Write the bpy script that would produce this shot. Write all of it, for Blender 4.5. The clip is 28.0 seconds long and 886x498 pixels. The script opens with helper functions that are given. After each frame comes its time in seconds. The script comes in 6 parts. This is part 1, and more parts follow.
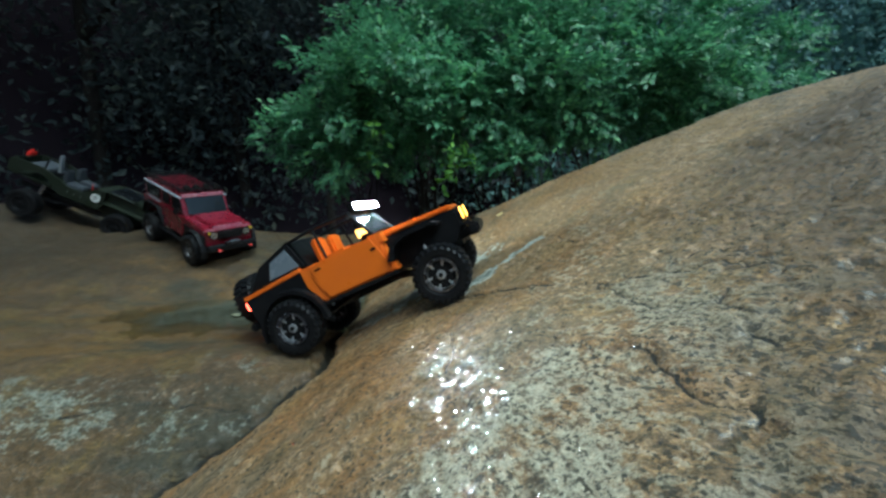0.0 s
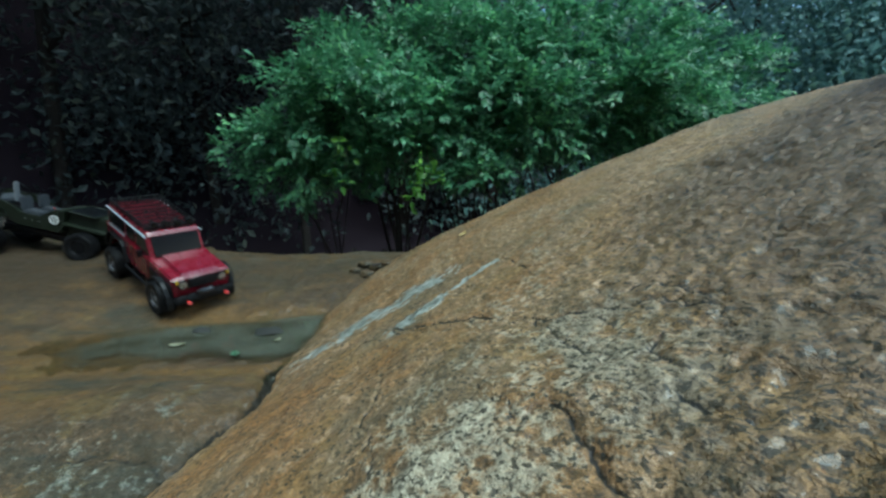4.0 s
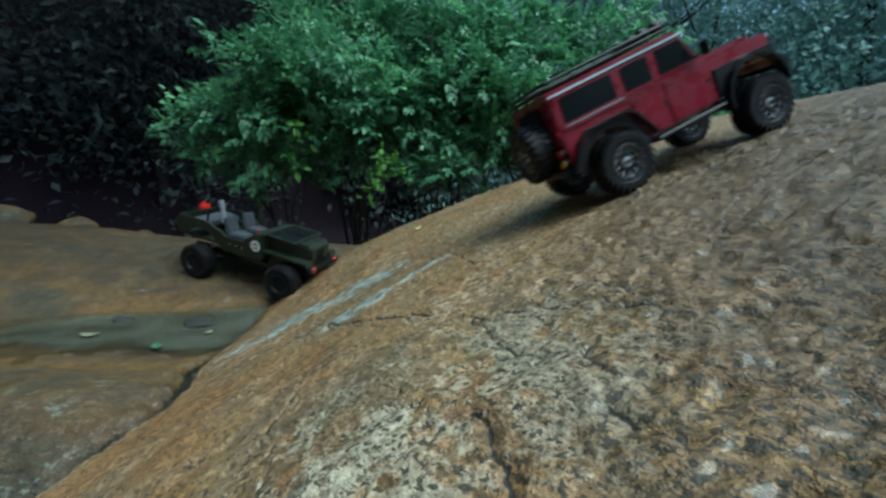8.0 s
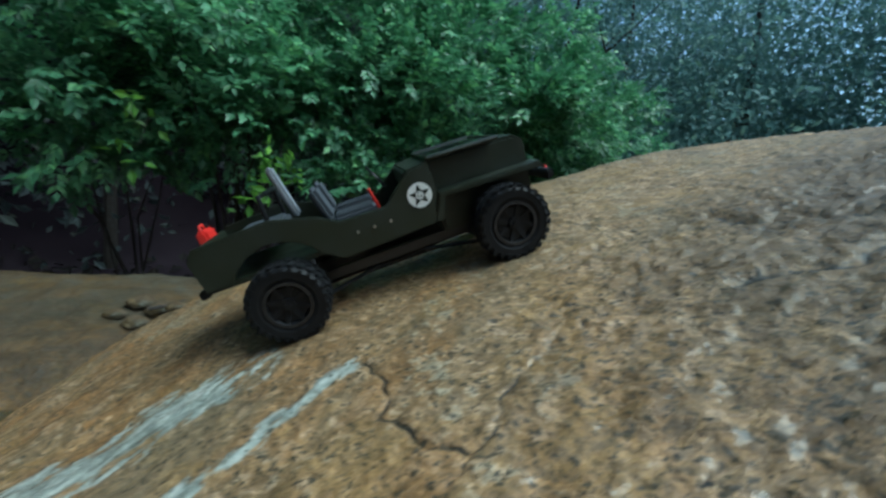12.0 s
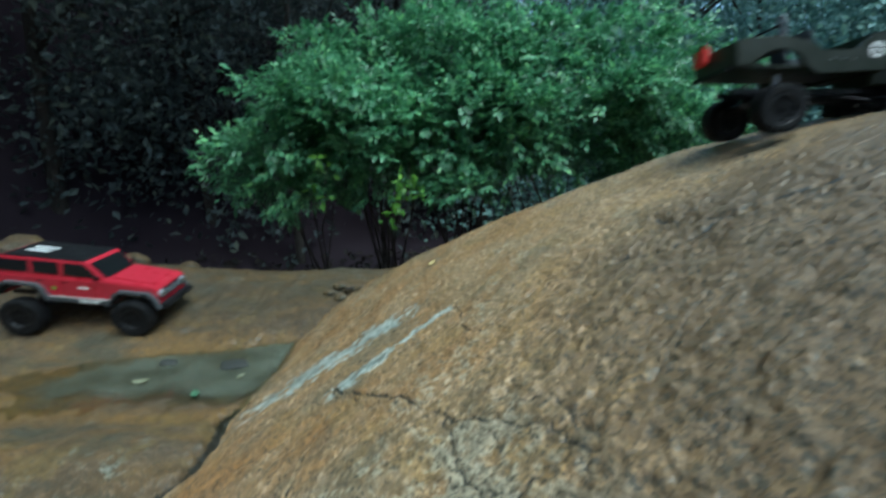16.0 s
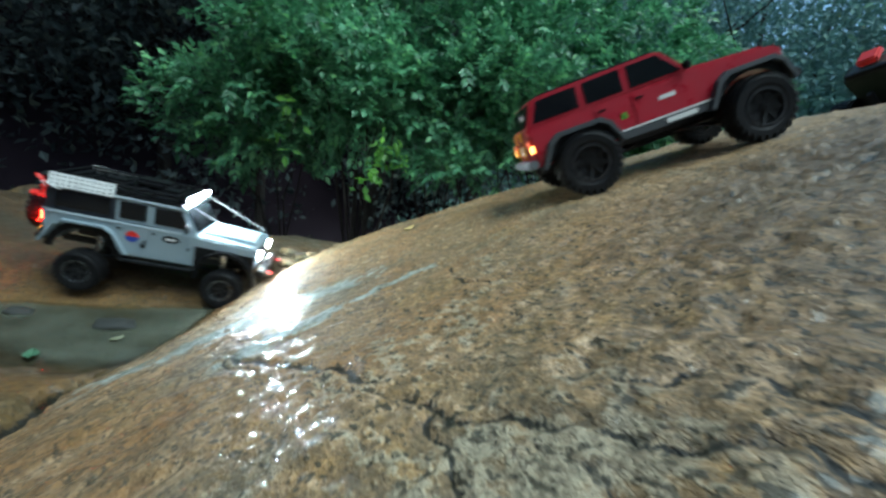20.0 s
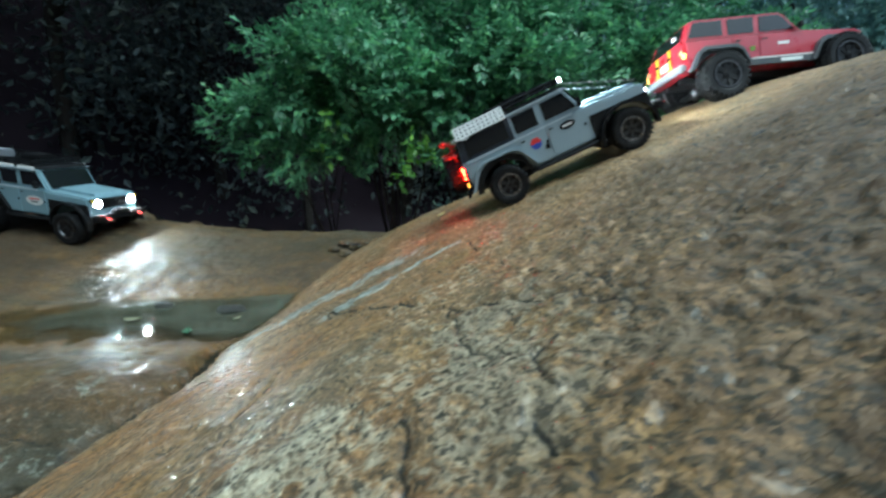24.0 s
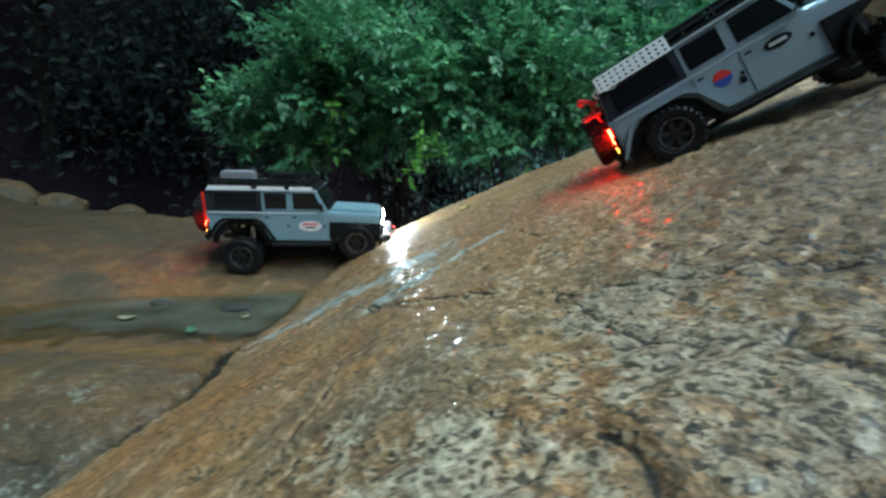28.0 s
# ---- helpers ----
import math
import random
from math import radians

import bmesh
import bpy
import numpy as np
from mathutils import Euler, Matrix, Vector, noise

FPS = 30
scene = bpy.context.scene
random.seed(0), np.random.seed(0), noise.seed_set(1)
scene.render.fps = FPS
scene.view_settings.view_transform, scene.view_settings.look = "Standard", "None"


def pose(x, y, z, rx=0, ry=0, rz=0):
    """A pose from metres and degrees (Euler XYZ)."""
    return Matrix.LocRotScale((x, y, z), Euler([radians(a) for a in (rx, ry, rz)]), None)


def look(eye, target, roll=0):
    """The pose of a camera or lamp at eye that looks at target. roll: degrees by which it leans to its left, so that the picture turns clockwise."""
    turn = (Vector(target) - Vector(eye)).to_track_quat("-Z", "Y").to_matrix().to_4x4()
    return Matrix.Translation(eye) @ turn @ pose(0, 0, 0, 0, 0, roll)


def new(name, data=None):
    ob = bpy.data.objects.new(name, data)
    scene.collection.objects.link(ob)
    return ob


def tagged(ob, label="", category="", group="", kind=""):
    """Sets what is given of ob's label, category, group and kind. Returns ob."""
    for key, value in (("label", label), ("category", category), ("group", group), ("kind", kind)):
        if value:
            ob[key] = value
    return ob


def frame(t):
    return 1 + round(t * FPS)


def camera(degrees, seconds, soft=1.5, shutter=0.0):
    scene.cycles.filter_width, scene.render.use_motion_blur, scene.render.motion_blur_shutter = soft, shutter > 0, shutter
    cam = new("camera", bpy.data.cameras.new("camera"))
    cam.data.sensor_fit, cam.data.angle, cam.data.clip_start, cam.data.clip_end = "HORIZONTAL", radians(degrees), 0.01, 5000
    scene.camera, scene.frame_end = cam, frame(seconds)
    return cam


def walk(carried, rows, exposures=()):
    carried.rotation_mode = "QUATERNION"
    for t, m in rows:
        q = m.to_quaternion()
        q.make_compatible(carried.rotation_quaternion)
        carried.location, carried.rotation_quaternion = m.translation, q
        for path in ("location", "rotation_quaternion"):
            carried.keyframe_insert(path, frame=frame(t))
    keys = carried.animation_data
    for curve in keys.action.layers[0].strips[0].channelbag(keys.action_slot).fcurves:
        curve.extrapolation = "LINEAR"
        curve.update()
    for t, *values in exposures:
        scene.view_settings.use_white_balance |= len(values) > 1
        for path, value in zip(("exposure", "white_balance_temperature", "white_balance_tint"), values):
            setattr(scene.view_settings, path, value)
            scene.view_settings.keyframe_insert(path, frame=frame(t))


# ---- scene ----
cam = camera(96.3, 28.0, soft=2.6, shutter=0.8)
PATH = [
    (0, (0.004, -0.005, 0.38), (0.039, 1.962, 0.023), -0.6),
    (0.5, (0.021, 0.015, 0.381), (0.088, 1.983, 0.032), -1.5),
    (1, (0.038, 0.028, 0.378), (0.125, 2.0, 0.051), -0.6),
    (1.5, (0.057, 0.029, 0.389), (0.158, 2.004, 0.092), 0.7),
    (2, (0.073, 0.032, 0.395), (0.173, 2.012, 0.136), 1.0),
    (2.5, (0.083, 0.036, 0.404), (0.182, 2.019, 0.161), 0.1),
    (3, (0.086, 0.041, 0.403), (0.166, 2.024, 0.157), -0.1),
    (3.5, (0.092, 0.048, 0.399), (0.188, 2.027, 0.124), -0.4),
    (5.5, (0.091, 0.074, 0.381), (0.274, 2.043, 0.084), 0.4),
    (6, (0.101, 0.078, 0.382), (0.329, 2.043, 0.088), 1.0),
    (6.5, (0.107, 0.083, 0.383), (0.353, 2.046, 0.09), 1.1),
    (7, (0.119, 0.089, 0.382), (0.395, 2.048, 0.087), 1.4),
    (7.5, (0.125, 0.095, 0.382), (0.426, 2.049, 0.084), 1.4),
    (8, (0.134, 0.097, 0.377), (0.422, 2.054, 0.081), 2.8),
    (8.5, (0.14, 0.104, 0.379), (0.435, 2.058, 0.071), 3.6),
    (9, (0.149, 0.11, 0.369), (0.47, 2.057, 0.044), 4.8),
    (9.5, (0.145, 0.115, 0.378), (0.489, 2.057, 0.048), 5.0),
    (10, (0.155, 0.153, 0.383), (0.528, 2.096, 0.093), 4.9),
    (10.5, (0.162, 0.285, 0.376), (0.58, 2.226, 0.141), 3.9),
    (11, (0.171, 0.421, 0.372), (0.59, 2.366, 0.164), 4.2),
    (11.5, (0.156, 0.526, 0.404), (0.735, 2.426, 0.171), 4.7),
    (12, (0.205, 0.571, 0.415), (0.919, 2.428, 0.211), 6.6),
    (12.5, (0.261, 0.542, 0.474), (1.004, 2.379, 0.202), 6.3),
    (14.5, (0.37, 0.147, 0.619), (0.721, 2.106, 0.415), 1.0),
    (15, (0.337, 0.083, 0.633), (0.7, 2.04, 0.437), 1.2),
    (15.5, (0.294, 0.067, 0.615), (0.53, 2.037, 0.366), 0.4),
    (16, (0.221, 0.075, 0.539), (0.315, 2.043, 0.192), -0.5),
    (16.5, (0.205, 0.116, 0.477), (0.27, 2.08, 0.108), 0.3),
    (17, (0.216, 0.2, 0.44), (0.389, 2.163, 0.096), 0.9),
    (17.5, (0.227, 0.314, 0.379), (0.515, 2.27, 0.076), 1.6),
    (18, (0.22, 0.362, 0.361), (0.544, 2.316, 0.081), 2.0),
    (18.5, (0.215, 0.399, 0.35), (0.526, 2.358, 0.097), 3.1),
    (19, (0.21, 0.397, 0.344), (0.422, 2.369, 0.085), 7.5),
    (19.5, (0.208, 0.385, 0.341), (0.447, 2.356, 0.096), 7.8),
    (20, (0.215, 0.358, 0.341), (0.452, 2.326, 0.078), 7.5),
    (20.5, (0.228, 0.32, 0.333), (0.496, 2.28, 0.035), 8.0),
    (21, (0.249, 0.271, 0.346), (0.506, 2.231, 0.044), 7.1),
    (21.5, (0.242, 0.237, 0.37), (0.461, 2.198, 0.04), 7.1),
    (23.5, (0.266, 0.146, 0.392), (0.288, 2.121, 0.079), 1.5),
    (24, (0.228, 0.126, 0.375), (0.267, 2.091, 0.003), 0.9),
    (24.5, (0.19, 0.141, 0.351), (0.2, 2.105, -0.031), 1.4),
    (25, (0.139, 0.169, 0.329), (0.169, 2.131, -0.054), 1.4),
    (25.5, (0.102, 0.184, 0.323), (0.141, 2.15, -0.042), 1.3),
    (26, (0.097, 0.193, 0.332), (0.171, 2.161, -0.014), 1.6),
    (26.5, (0.092, 0.196, 0.33), (0.177, 2.167, -0.001), 1.6),
    (27, (0.065, 0.198, 0.329), (0.154, 2.168, -0.004), 1.7),
    (27.5, (0.078, 0.201, 0.327), (0.154, 2.171, -0.014), 1.1),
    (28, (0.118, 0.21, 0.322), (0.22, 2.178, -0.018), 1.7),
]
walk(cam, [(t, look(eye, target, roll)) for t, eye, target, roll in PATH], [(0, 1.19, 5690, -12), (1, 1.36, 5690, -12), (2, 1.34, 5690, -12), (8, 1.40, 5690, -12), (12.5, 1.37, 5690, -12), (14.5, 1.64, 5690, -12), (17, 1.59, 5690, -12), (19, 1.29, 5690, -12), (20, 1.32, 5690, -12), (21.2, 1.40, 5690, -12), (25, 1.38, 5690, -12), (28, 1.38, 5690, -12)])

# ---- sky and light: dusk under an open patch of sky, with the woods dark around it ----
world = bpy.data.worlds.new("dusk_sky")
scene.world = world
world.use_nodes = True
wn = world.node_tree
sky = wn.nodes.new("ShaderNodeTexSky")
sky.sky_type, sky.sun_disc = "NISHITA", False
sky.sun_elevation, sky.sun_rotation = radians(48), radians(150)
wn.links.new(sky.outputs[0], wn.nodes["Background"].inputs[0])
wn.nodes["Background"].inputs[1].default_value = 0.11
sun = new("sun", bpy.data.lights.new("sun", "SUN"))
sun.data.energy, sun.data.angle, sun.data.color = 1.5, radians(40), (0.94, 0.98, 1.0)
sun.matrix_world = look((1.6, -0.4, 5.0), (0, 1.0, 0))


# ---- materials ----
def material(name):
    m = bpy.data.materials.new(name)
    m.use_nodes = True
    nt = m.node_tree
    return m, nt, nt.nodes["Principled BSDF"]


def node(nt, kind, **inputs):
    n = nt.nodes.new("ShaderNode" + kind)
    for key, value in inputs.items():
        key = key.replace("_", " ")
        if key in n.inputs:
            n.inputs[key].default_value = value
    return n


def ramp(nt, source, *stops):
    r = nt.nodes.new("ShaderNodeValToRGB")
    e = r.color_ramp.elements
    while len(e) < len(stops):
        e.new(0.5)
    for el, (at, c) in zip(e, stops):
        el.position = at
        el.color = (*c, 1) if len(c) == 3 else (c[0], c[0], c[0], 1)
    nt.links.new(source, r.inputs[0])
    return r.outputs[0]


def blend(nt, fac, a, b, mode="MIX"):
    n = nt.nodes.new("ShaderNodeMix")
    n.data_type, n.blend_type = "RGBA", mode
    for socket, v in ((0, fac), (6, a), (7, b)):
        if isinstance(v, (int, float)):
            n.inputs[socket].default_value = v
        elif isinstance(v, tuple):
            n.inputs[socket].default_value = (*v, 1)
        else:
            nt.links.new(v, n.inputs[socket])
    return n.outputs[2]


def noise_tex(nt, where, scale, detail=4.0, rough=0.6, stretch=None, turn=0.0):
    if stretch:
        mp = nt.nodes.new("ShaderNodeMapping")
        mp.inputs["Scale"].default_value = stretch
        mp.inputs["Rotation"].default_value = (0, 0, turn)
        nt.links.new(where, mp.inputs[0])
        where = mp.outputs[0]
    n = node(nt, "TexNoise", Scale=scale, Detail=detail, Roughness=rough)
    nt.links.new(where, n.inputs["Vector"])
    return n.outputs["Fac"]


def drawn_out(nt, where, scale, angle, long, detail=5.0, rough=0.65):
    """Noise drawn out along one direction in plan."""
    mp = nt.nodes.new("ShaderNodeMapping")
    mp.vector_type = "TEXTURE"
    mp.inputs["Rotation"].default_value = (0, 0, radians(angle))
    mp.inputs["Scale"].default_value = (long, 1, 1)
    nt.links.new(where, mp.inputs[0])
    return noise_tex(nt, mp.outputs[0], scale, detail, rough)


def calc(nt, op, a, b, c=None):
    n = nt.nodes.new("ShaderNodeMath")
    n.operation = op
    for k, v in enumerate((a, b) if c is None else (a, b, c)):
        if isinstance(v, (int, float)):
            n.inputs[k].default_value = v
        else:
            nt.links.new(v, n.inputs[k])
    return n.outputs[0]


def mapped(nt, name):
    n = nt.nodes.new("ShaderNodeAttribute")
    n.attribute_name = name
    return n.outputs["Fac"]


def granite(name, skin, stain, moist, pale, angle, lie, lichen, film, speck=0.9):
    """Weathered granite: brown skin with drawn-out stains, pale lichen, dark mica specks, soil and painted shade in
    cracks, a damp film.
    """
    m, nt, p = material(name)
    where = nt.nodes.new("ShaderNodeTexCoord").outputs["Object"]
    big = noise_tex(nt, where, 3.2, 6, 0.62)
    mid = drawn_out(nt, where, 30, lie, 1.8, 6, 0.7)
    flakes = drawn_out(nt, where, 84, lie, 1.5, 5, 0.72)
    fine = noise_tex(nt, where, 170, 4, 0.75)
    grain = noise_tex(nt, where, 380, 2, 0.6)
    bands = drawn_out(nt, where, 9, angle, 4.0, 6, 0.68)
    zone, vein_at, soil_shade_at, wet_at, darker_at = (mapped(nt, k) for k in ("lichen", "quartz", "soil", "damp", "darker"))
    dark, light = tuple(v * 0.36 for v in skin), (skin[0] * 1.4, skin[1] * 1.55, skin[2] * 1.95)
    col = ramp(nt, mid, (0.30, dark), (0.44, skin), (0.54, skin), (0.70, light))
    col = blend(nt, ramp(nt, flakes, (0.52, (0,)), (0.61, (0.85,))), col, (skin[0] * 2.05, skin[1] * 2.25, skin[2] * 2.9))
    col = blend(nt, calc(nt, "MULTIPLY", ramp(nt, bands, (0.42, (0,)), (0.56, (0.9,))), calc(nt, "MULTIPLY_ADD", wet_at, 1.2, -0.2)), col, stain)
    col = blend(nt, ramp(nt, bands, (0.30, (0.6,)), (0.42, (0,))), col, tuple(v * 0.5 for v in skin))
    wide_bands = drawn_out(nt, where, 5.5, angle, 3.0, 7, 0.7)
    col = blend(nt, ramp(nt, wide_bands, (0.50, (0,)), (0.62, (0.8,))), col, moist)
    # ochre patches, then single grains of pale feldspar and black mica with crisp edges
    patch = noise_tex(nt, where, 8.5, 5, 0.7, (1, 1, 1), 1.1)
    col = blend(nt, ramp(nt, patch, (0.53, (0,)), (0.60, (0.45,))), col, (stain[0] * 1.02, stain[1] * 1.25, stain[2] * 1.35))
    shaken = nt.nodes.new("ShaderNodeTexNoise")
    shaken.inputs["Scale"].default_value, shaken.inputs["Detail"].default_value = 60.0, 3.0
    nt.links.new(where, shaken.inputs["Vector"])
    moved = nt.nodes.new("ShaderNodeVectorMath")
    moved.operation = "MULTIPLY_ADD"
    moved.inputs[1].default_value = (0.018, 0.018, 0.018)
    nt.links.new(shaken.outputs["Color"], moved.inputs[0]), nt.links.new(where, moved.inputs[2])
    grains = []
    for scale in (125.0, 290.0):
        laid = nt.nodes.new("ShaderNodeMapping")
        laid.vector_type = "TEXTURE"
        laid.inputs["Rotation"].default_value, laid.inputs["Scale"].default_value = (0, 0, radians(lie)), (1.7, 1, 1)
        nt.links.new(moved.outputs[0], laid.inputs[0])
        crystal = node(nt, "TexVoronoi", Scale=scale, Randomness=1.0)
        nt.links.new(laid.outputs[0], crystal.inputs["Vector"])
        split = nt.nodes.new("ShaderNodeSeparateColor")
        nt.links.new(crystal.outputs["Color"], split.inputs[0])
        grains.append(split.outputs)
    thick = noise_tex(nt, where, 16, 5, 0.7)
    worn = calc(nt, "MINIMUM", calc(nt, "MULTIPLY_ADD", darker_at, 0.5, calc(nt, "MULTIPLY_ADD", zone, 0.35, 0.42)), 1.0)
    for (a, b, c), light_at in zip(grains, (1.30, 1.27)):
        col = blend(nt, calc(nt, "MULTIPLY", worn, 0.8), col, ramp(nt, c, (0.0, (0.52,)), (0.5, (1.0,)), (1.0, (1.38,))), "MULTIPLY")
        bright = calc(nt, "MULTIPLY_ADD", zone, 0.09, calc(nt, "MULTIPLY_ADD", thick, 1.0, calc(nt, "MULTIPLY", a, 0.70)))
        col = blend(nt, ramp(nt, bright, (light_at - 0.14, (0,)), (light_at - 0.10, (0.85,))), col, pale)
    # pale lichen and bared feldspar, thick where it has taken hold
    clump = noise_tex(nt, where, 13, 6, 0.72)
    m1 = calc(nt, "MULTIPLY_ADD", big, 0.30, calc(nt, "MULTIPLY_ADD", flakes, 0.45, calc(nt, "MULTIPLY", clump, 0.42)))
    m1 = calc(nt, "MULTIPLY_ADD", zone, 0.075, m1)
    crust = ramp(nt, fine, (0.34, tuple(v * 0.45 for v in pale)), (0.50, pale), (0.66, tuple(min(0.8, v * 1.3) for v in pale)))
    col = blend(nt, ramp(nt, m1, (lichen, (0,)), (lichen + 0.03, (0.45,)), (lichen + 0.10, (0.85,))), col, crust)
    # clumps of darkened skin colour, thickest where this map is highest
    g1 = calc(nt, "MULTIPLY_ADD", darker_at, 0.27, calc(nt, "MULTIPLY_ADD", clump, 0.5, calc(nt, "MULTIPLY", flakes, 0.5)))
    col = blend(nt, ramp(nt, g1, (0.54, (0,)), (0.72, (0.85,))), col, (skin[0] * 0.40, skin[1] * 0.38, skin[2] * 0.36))
    for (a, b, c), dark_at in zip(grains, (1.19, 1.11)):
        black = calc(nt, "MULTIPLY_ADD", darker_at, 0.06, calc(nt, "MULTIPLY_ADD", flakes, 0.75, calc(nt, "MULTIPLY", b, 0.7)))
        col = blend(nt, ramp(nt, black, (dark_at - 0.13, (0,)), (dark_at - 0.09, (speck,))), col, (0.052, 0.042, 0.024))
    # quartz bands
    threads = drawn_out(nt, where, 60, angle, 5.0, 4, 0.6)
    v1 = calc(nt, "MULTIPLY_ADD", calc(nt, "SUBTRACT", threads, 0.5), 3.6, calc(nt, "MULTIPLY_ADD", calc(nt, "SUBTRACT", thick, 0.5), 1.8, vein_at))
    quartz = ramp(nt, threads, (0.34, (0.08, 0.09, 0.08)), (0.44, (0.24, 0.27, 0.235)), (0.56, (0.40, 0.43, 0.375)), (0.68, (0.54, 0.54, 0.47)))
    v1 = calc(nt, "MULTIPLY", ramp(nt, v1, (0.22, (0,)), (0.5, (0.92,))), ramp(nt, vein_at, (0.02, (0,)), (0.2, (1,))))
    col = blend(nt, v1, col, quartz)
    # mica specks of many sizes
    cell = node(nt, "TexVoronoi", Scale=120.0, Randomness=1.0)
    nt.links.new(where, cell.inputs["Vector"])
    size = nt.nodes.new("ShaderNodeSeparateColor")
    nt.links.new(cell.outputs["Color"], size.inputs[0])
    spot = calc(nt, "SUBTRACT", calc(nt, "MULTIPLY_ADD", calc(nt, "POWER", size.outputs[0], 2.0), 0.30, calc(nt, "MULTIPLY", calc(nt, "SUBTRACT", fine, 0.5), 1.6)), cell.outputs["Distance"])
    col = blend(nt, ramp(nt, spot, (0.0, (0,)), (0.12, (speck,))), col, (0.040, 0.037, 0.026))
    col = blend(nt, calc(nt, "MULTIPLY", worn, ramp(nt, flakes, (0.37, (0.9,)), (0.465, (0,)))), col, (0.070, 0.056, 0.034))
    col = blend(nt, calc(nt, "MULTIPLY", worn, ramp(nt, fine, (0.37, (0.8,)), (0.45, (0,)))), col, (0.05, 0.045, 0.032))
    col = blend(nt, 0.35, col, ramp(nt, grain, (0.3, (0.25,)), (0.7, (0.8,))), "OVERLAY")
    # soil and moss in the cracks, with shade painted in cracks, lips and crease
    s1 = calc(nt, "MULTIPLY_ADD", calc(nt, "SUBTRACT", flakes, 0.5), 1.1, calc(nt, "MULTIPLY_ADD", calc(nt, "SUBTRACT", fine, 0.5), 0.9, soil_shade_at))
    s1 = calc(nt, "MULTIPLY", ramp(nt, s1, (0.47, (0,)), (0.70, (0.95,))), ramp(nt, soil_shade_at, (0.02, (0,)), (0.2, (1,))))
    col = blend(nt, s1, col, (0.016, 0.015, 0.010))
    nt.links.new(col, p.inputs["Base Color"])
    nt.links.new(ramp(nt, mid, (0.35, (0.46,)), (0.65, (0.72,))), p.inputs["Roughness"])
    p.inputs["Specular IOR Level"].default_value = 0.36
    b1 = node(nt, "Bump", Strength=0.8, Distance=0.008)
    b0 = node(nt, "Bump", Strength=0.7, Distance=0.02)
    nt.links.new(clump, b0.inputs["Height"]), nt.links.new(b0.outputs[0], b1.inputs["Normal"])
    b2 = node(nt, "Bump", Strength=0.9, Distance=0.007)
    b3 = node(nt, "Bump", Strength=0.8, Distance=0.0012)
    nt.links.new(mid, b1.inputs["Height"]), nt.links.new(flakes, b2.inputs["Height"]), nt.links.new(fine, b3.inputs["Height"])
    nt.links.new(b1.outputs[0], b2.inputs["Normal"]), nt.links.new(b2.outputs[0], b3.inputs["Normal"]), nt.links.new(b3.outputs[0], p.inputs["Normal"])
    p.inputs["Coat Roughness"].default_value = 0.018
    ripple = node(nt, "Bump", Strength=0.75, Distance=0.0090)
    nt.links.new(noise_tex(nt, where, 52, 2.0, 0.5, (0.7, 1, 1), 0.1), ripple.inputs["Height"])
    nt.links.new(calc(nt, "MULTIPLY", ramp(nt, big, (0.38, (1.0,)), (0.62, (0.55,))), calc(nt, "MULTIPLY", wet_at, film)), p.inputs["Coat Weight"])
    nt.links.new(ripple.outputs[0], p.inputs["Coat Normal"])
    return m


def pool_material(name):
    """Shallow murky water: a thin brown cloud over the rock, with a rippled mirror on top."""
    m, nt, p = material(name)
    where = nt.nodes.new("ShaderNodeTexCoord").outputs["Object"]
    cloud = noise_tex(nt, where, 6, 5, 0.6)
    murk = nt.nodes.new("ShaderNodeBsdfDiffuse")
    nt.links.new(ramp(nt, cloud, (0.35, (0.060, 0.064, 0.045)), (0.65, (0.105, 0.110, 0.082))), murk.inputs[0])
    clear = nt.nodes.new("ShaderNodeBsdfTransparent")
    clear.inputs[0].default_value = (0.85, 0.86, 0.80, 1)
    body = nt.nodes.new("ShaderNodeMixShader")
    nt.links.new(calc(nt, "MULTIPLY", ramp(nt, cloud, (0.3, (0.55,)), (0.7, (0.9,))), mapped(nt, "depth")), body.inputs[0])
    nt.links.new(clear.outputs[0], body.inputs[1]), nt.links.new(murk.outputs[0], body.inputs[2])
    ripple = node(nt, "Bump", Strength=0.2, Distance=0.001)
    nt.links.new(noise_tex(nt, where, 75, 3, 0.5, (0.6, 1, 1)), ripple.inputs["Height"])
    shine = nt.nodes.new("ShaderNodeBsdfGlossy")
    shine.inputs["Roughness"].default_value = 0.06
    edge = node(nt, "Fresnel", IOR=1.33)
    for n in (shine, edge):
        nt.links.new(ripple.outputs[0], n.inputs["Normal"])
    out = nt.nodes.new("ShaderNodeMixShader")
    nt.links.new(edge.outputs[0], out.inputs[0]), nt.links.new(body.outputs[0], out.inputs[1]), nt.links.new(shine.outputs[0], out.inputs[2])
    nt.links.new(out.outputs[0], nt.nodes["Material Output"].inputs[0])
    return m


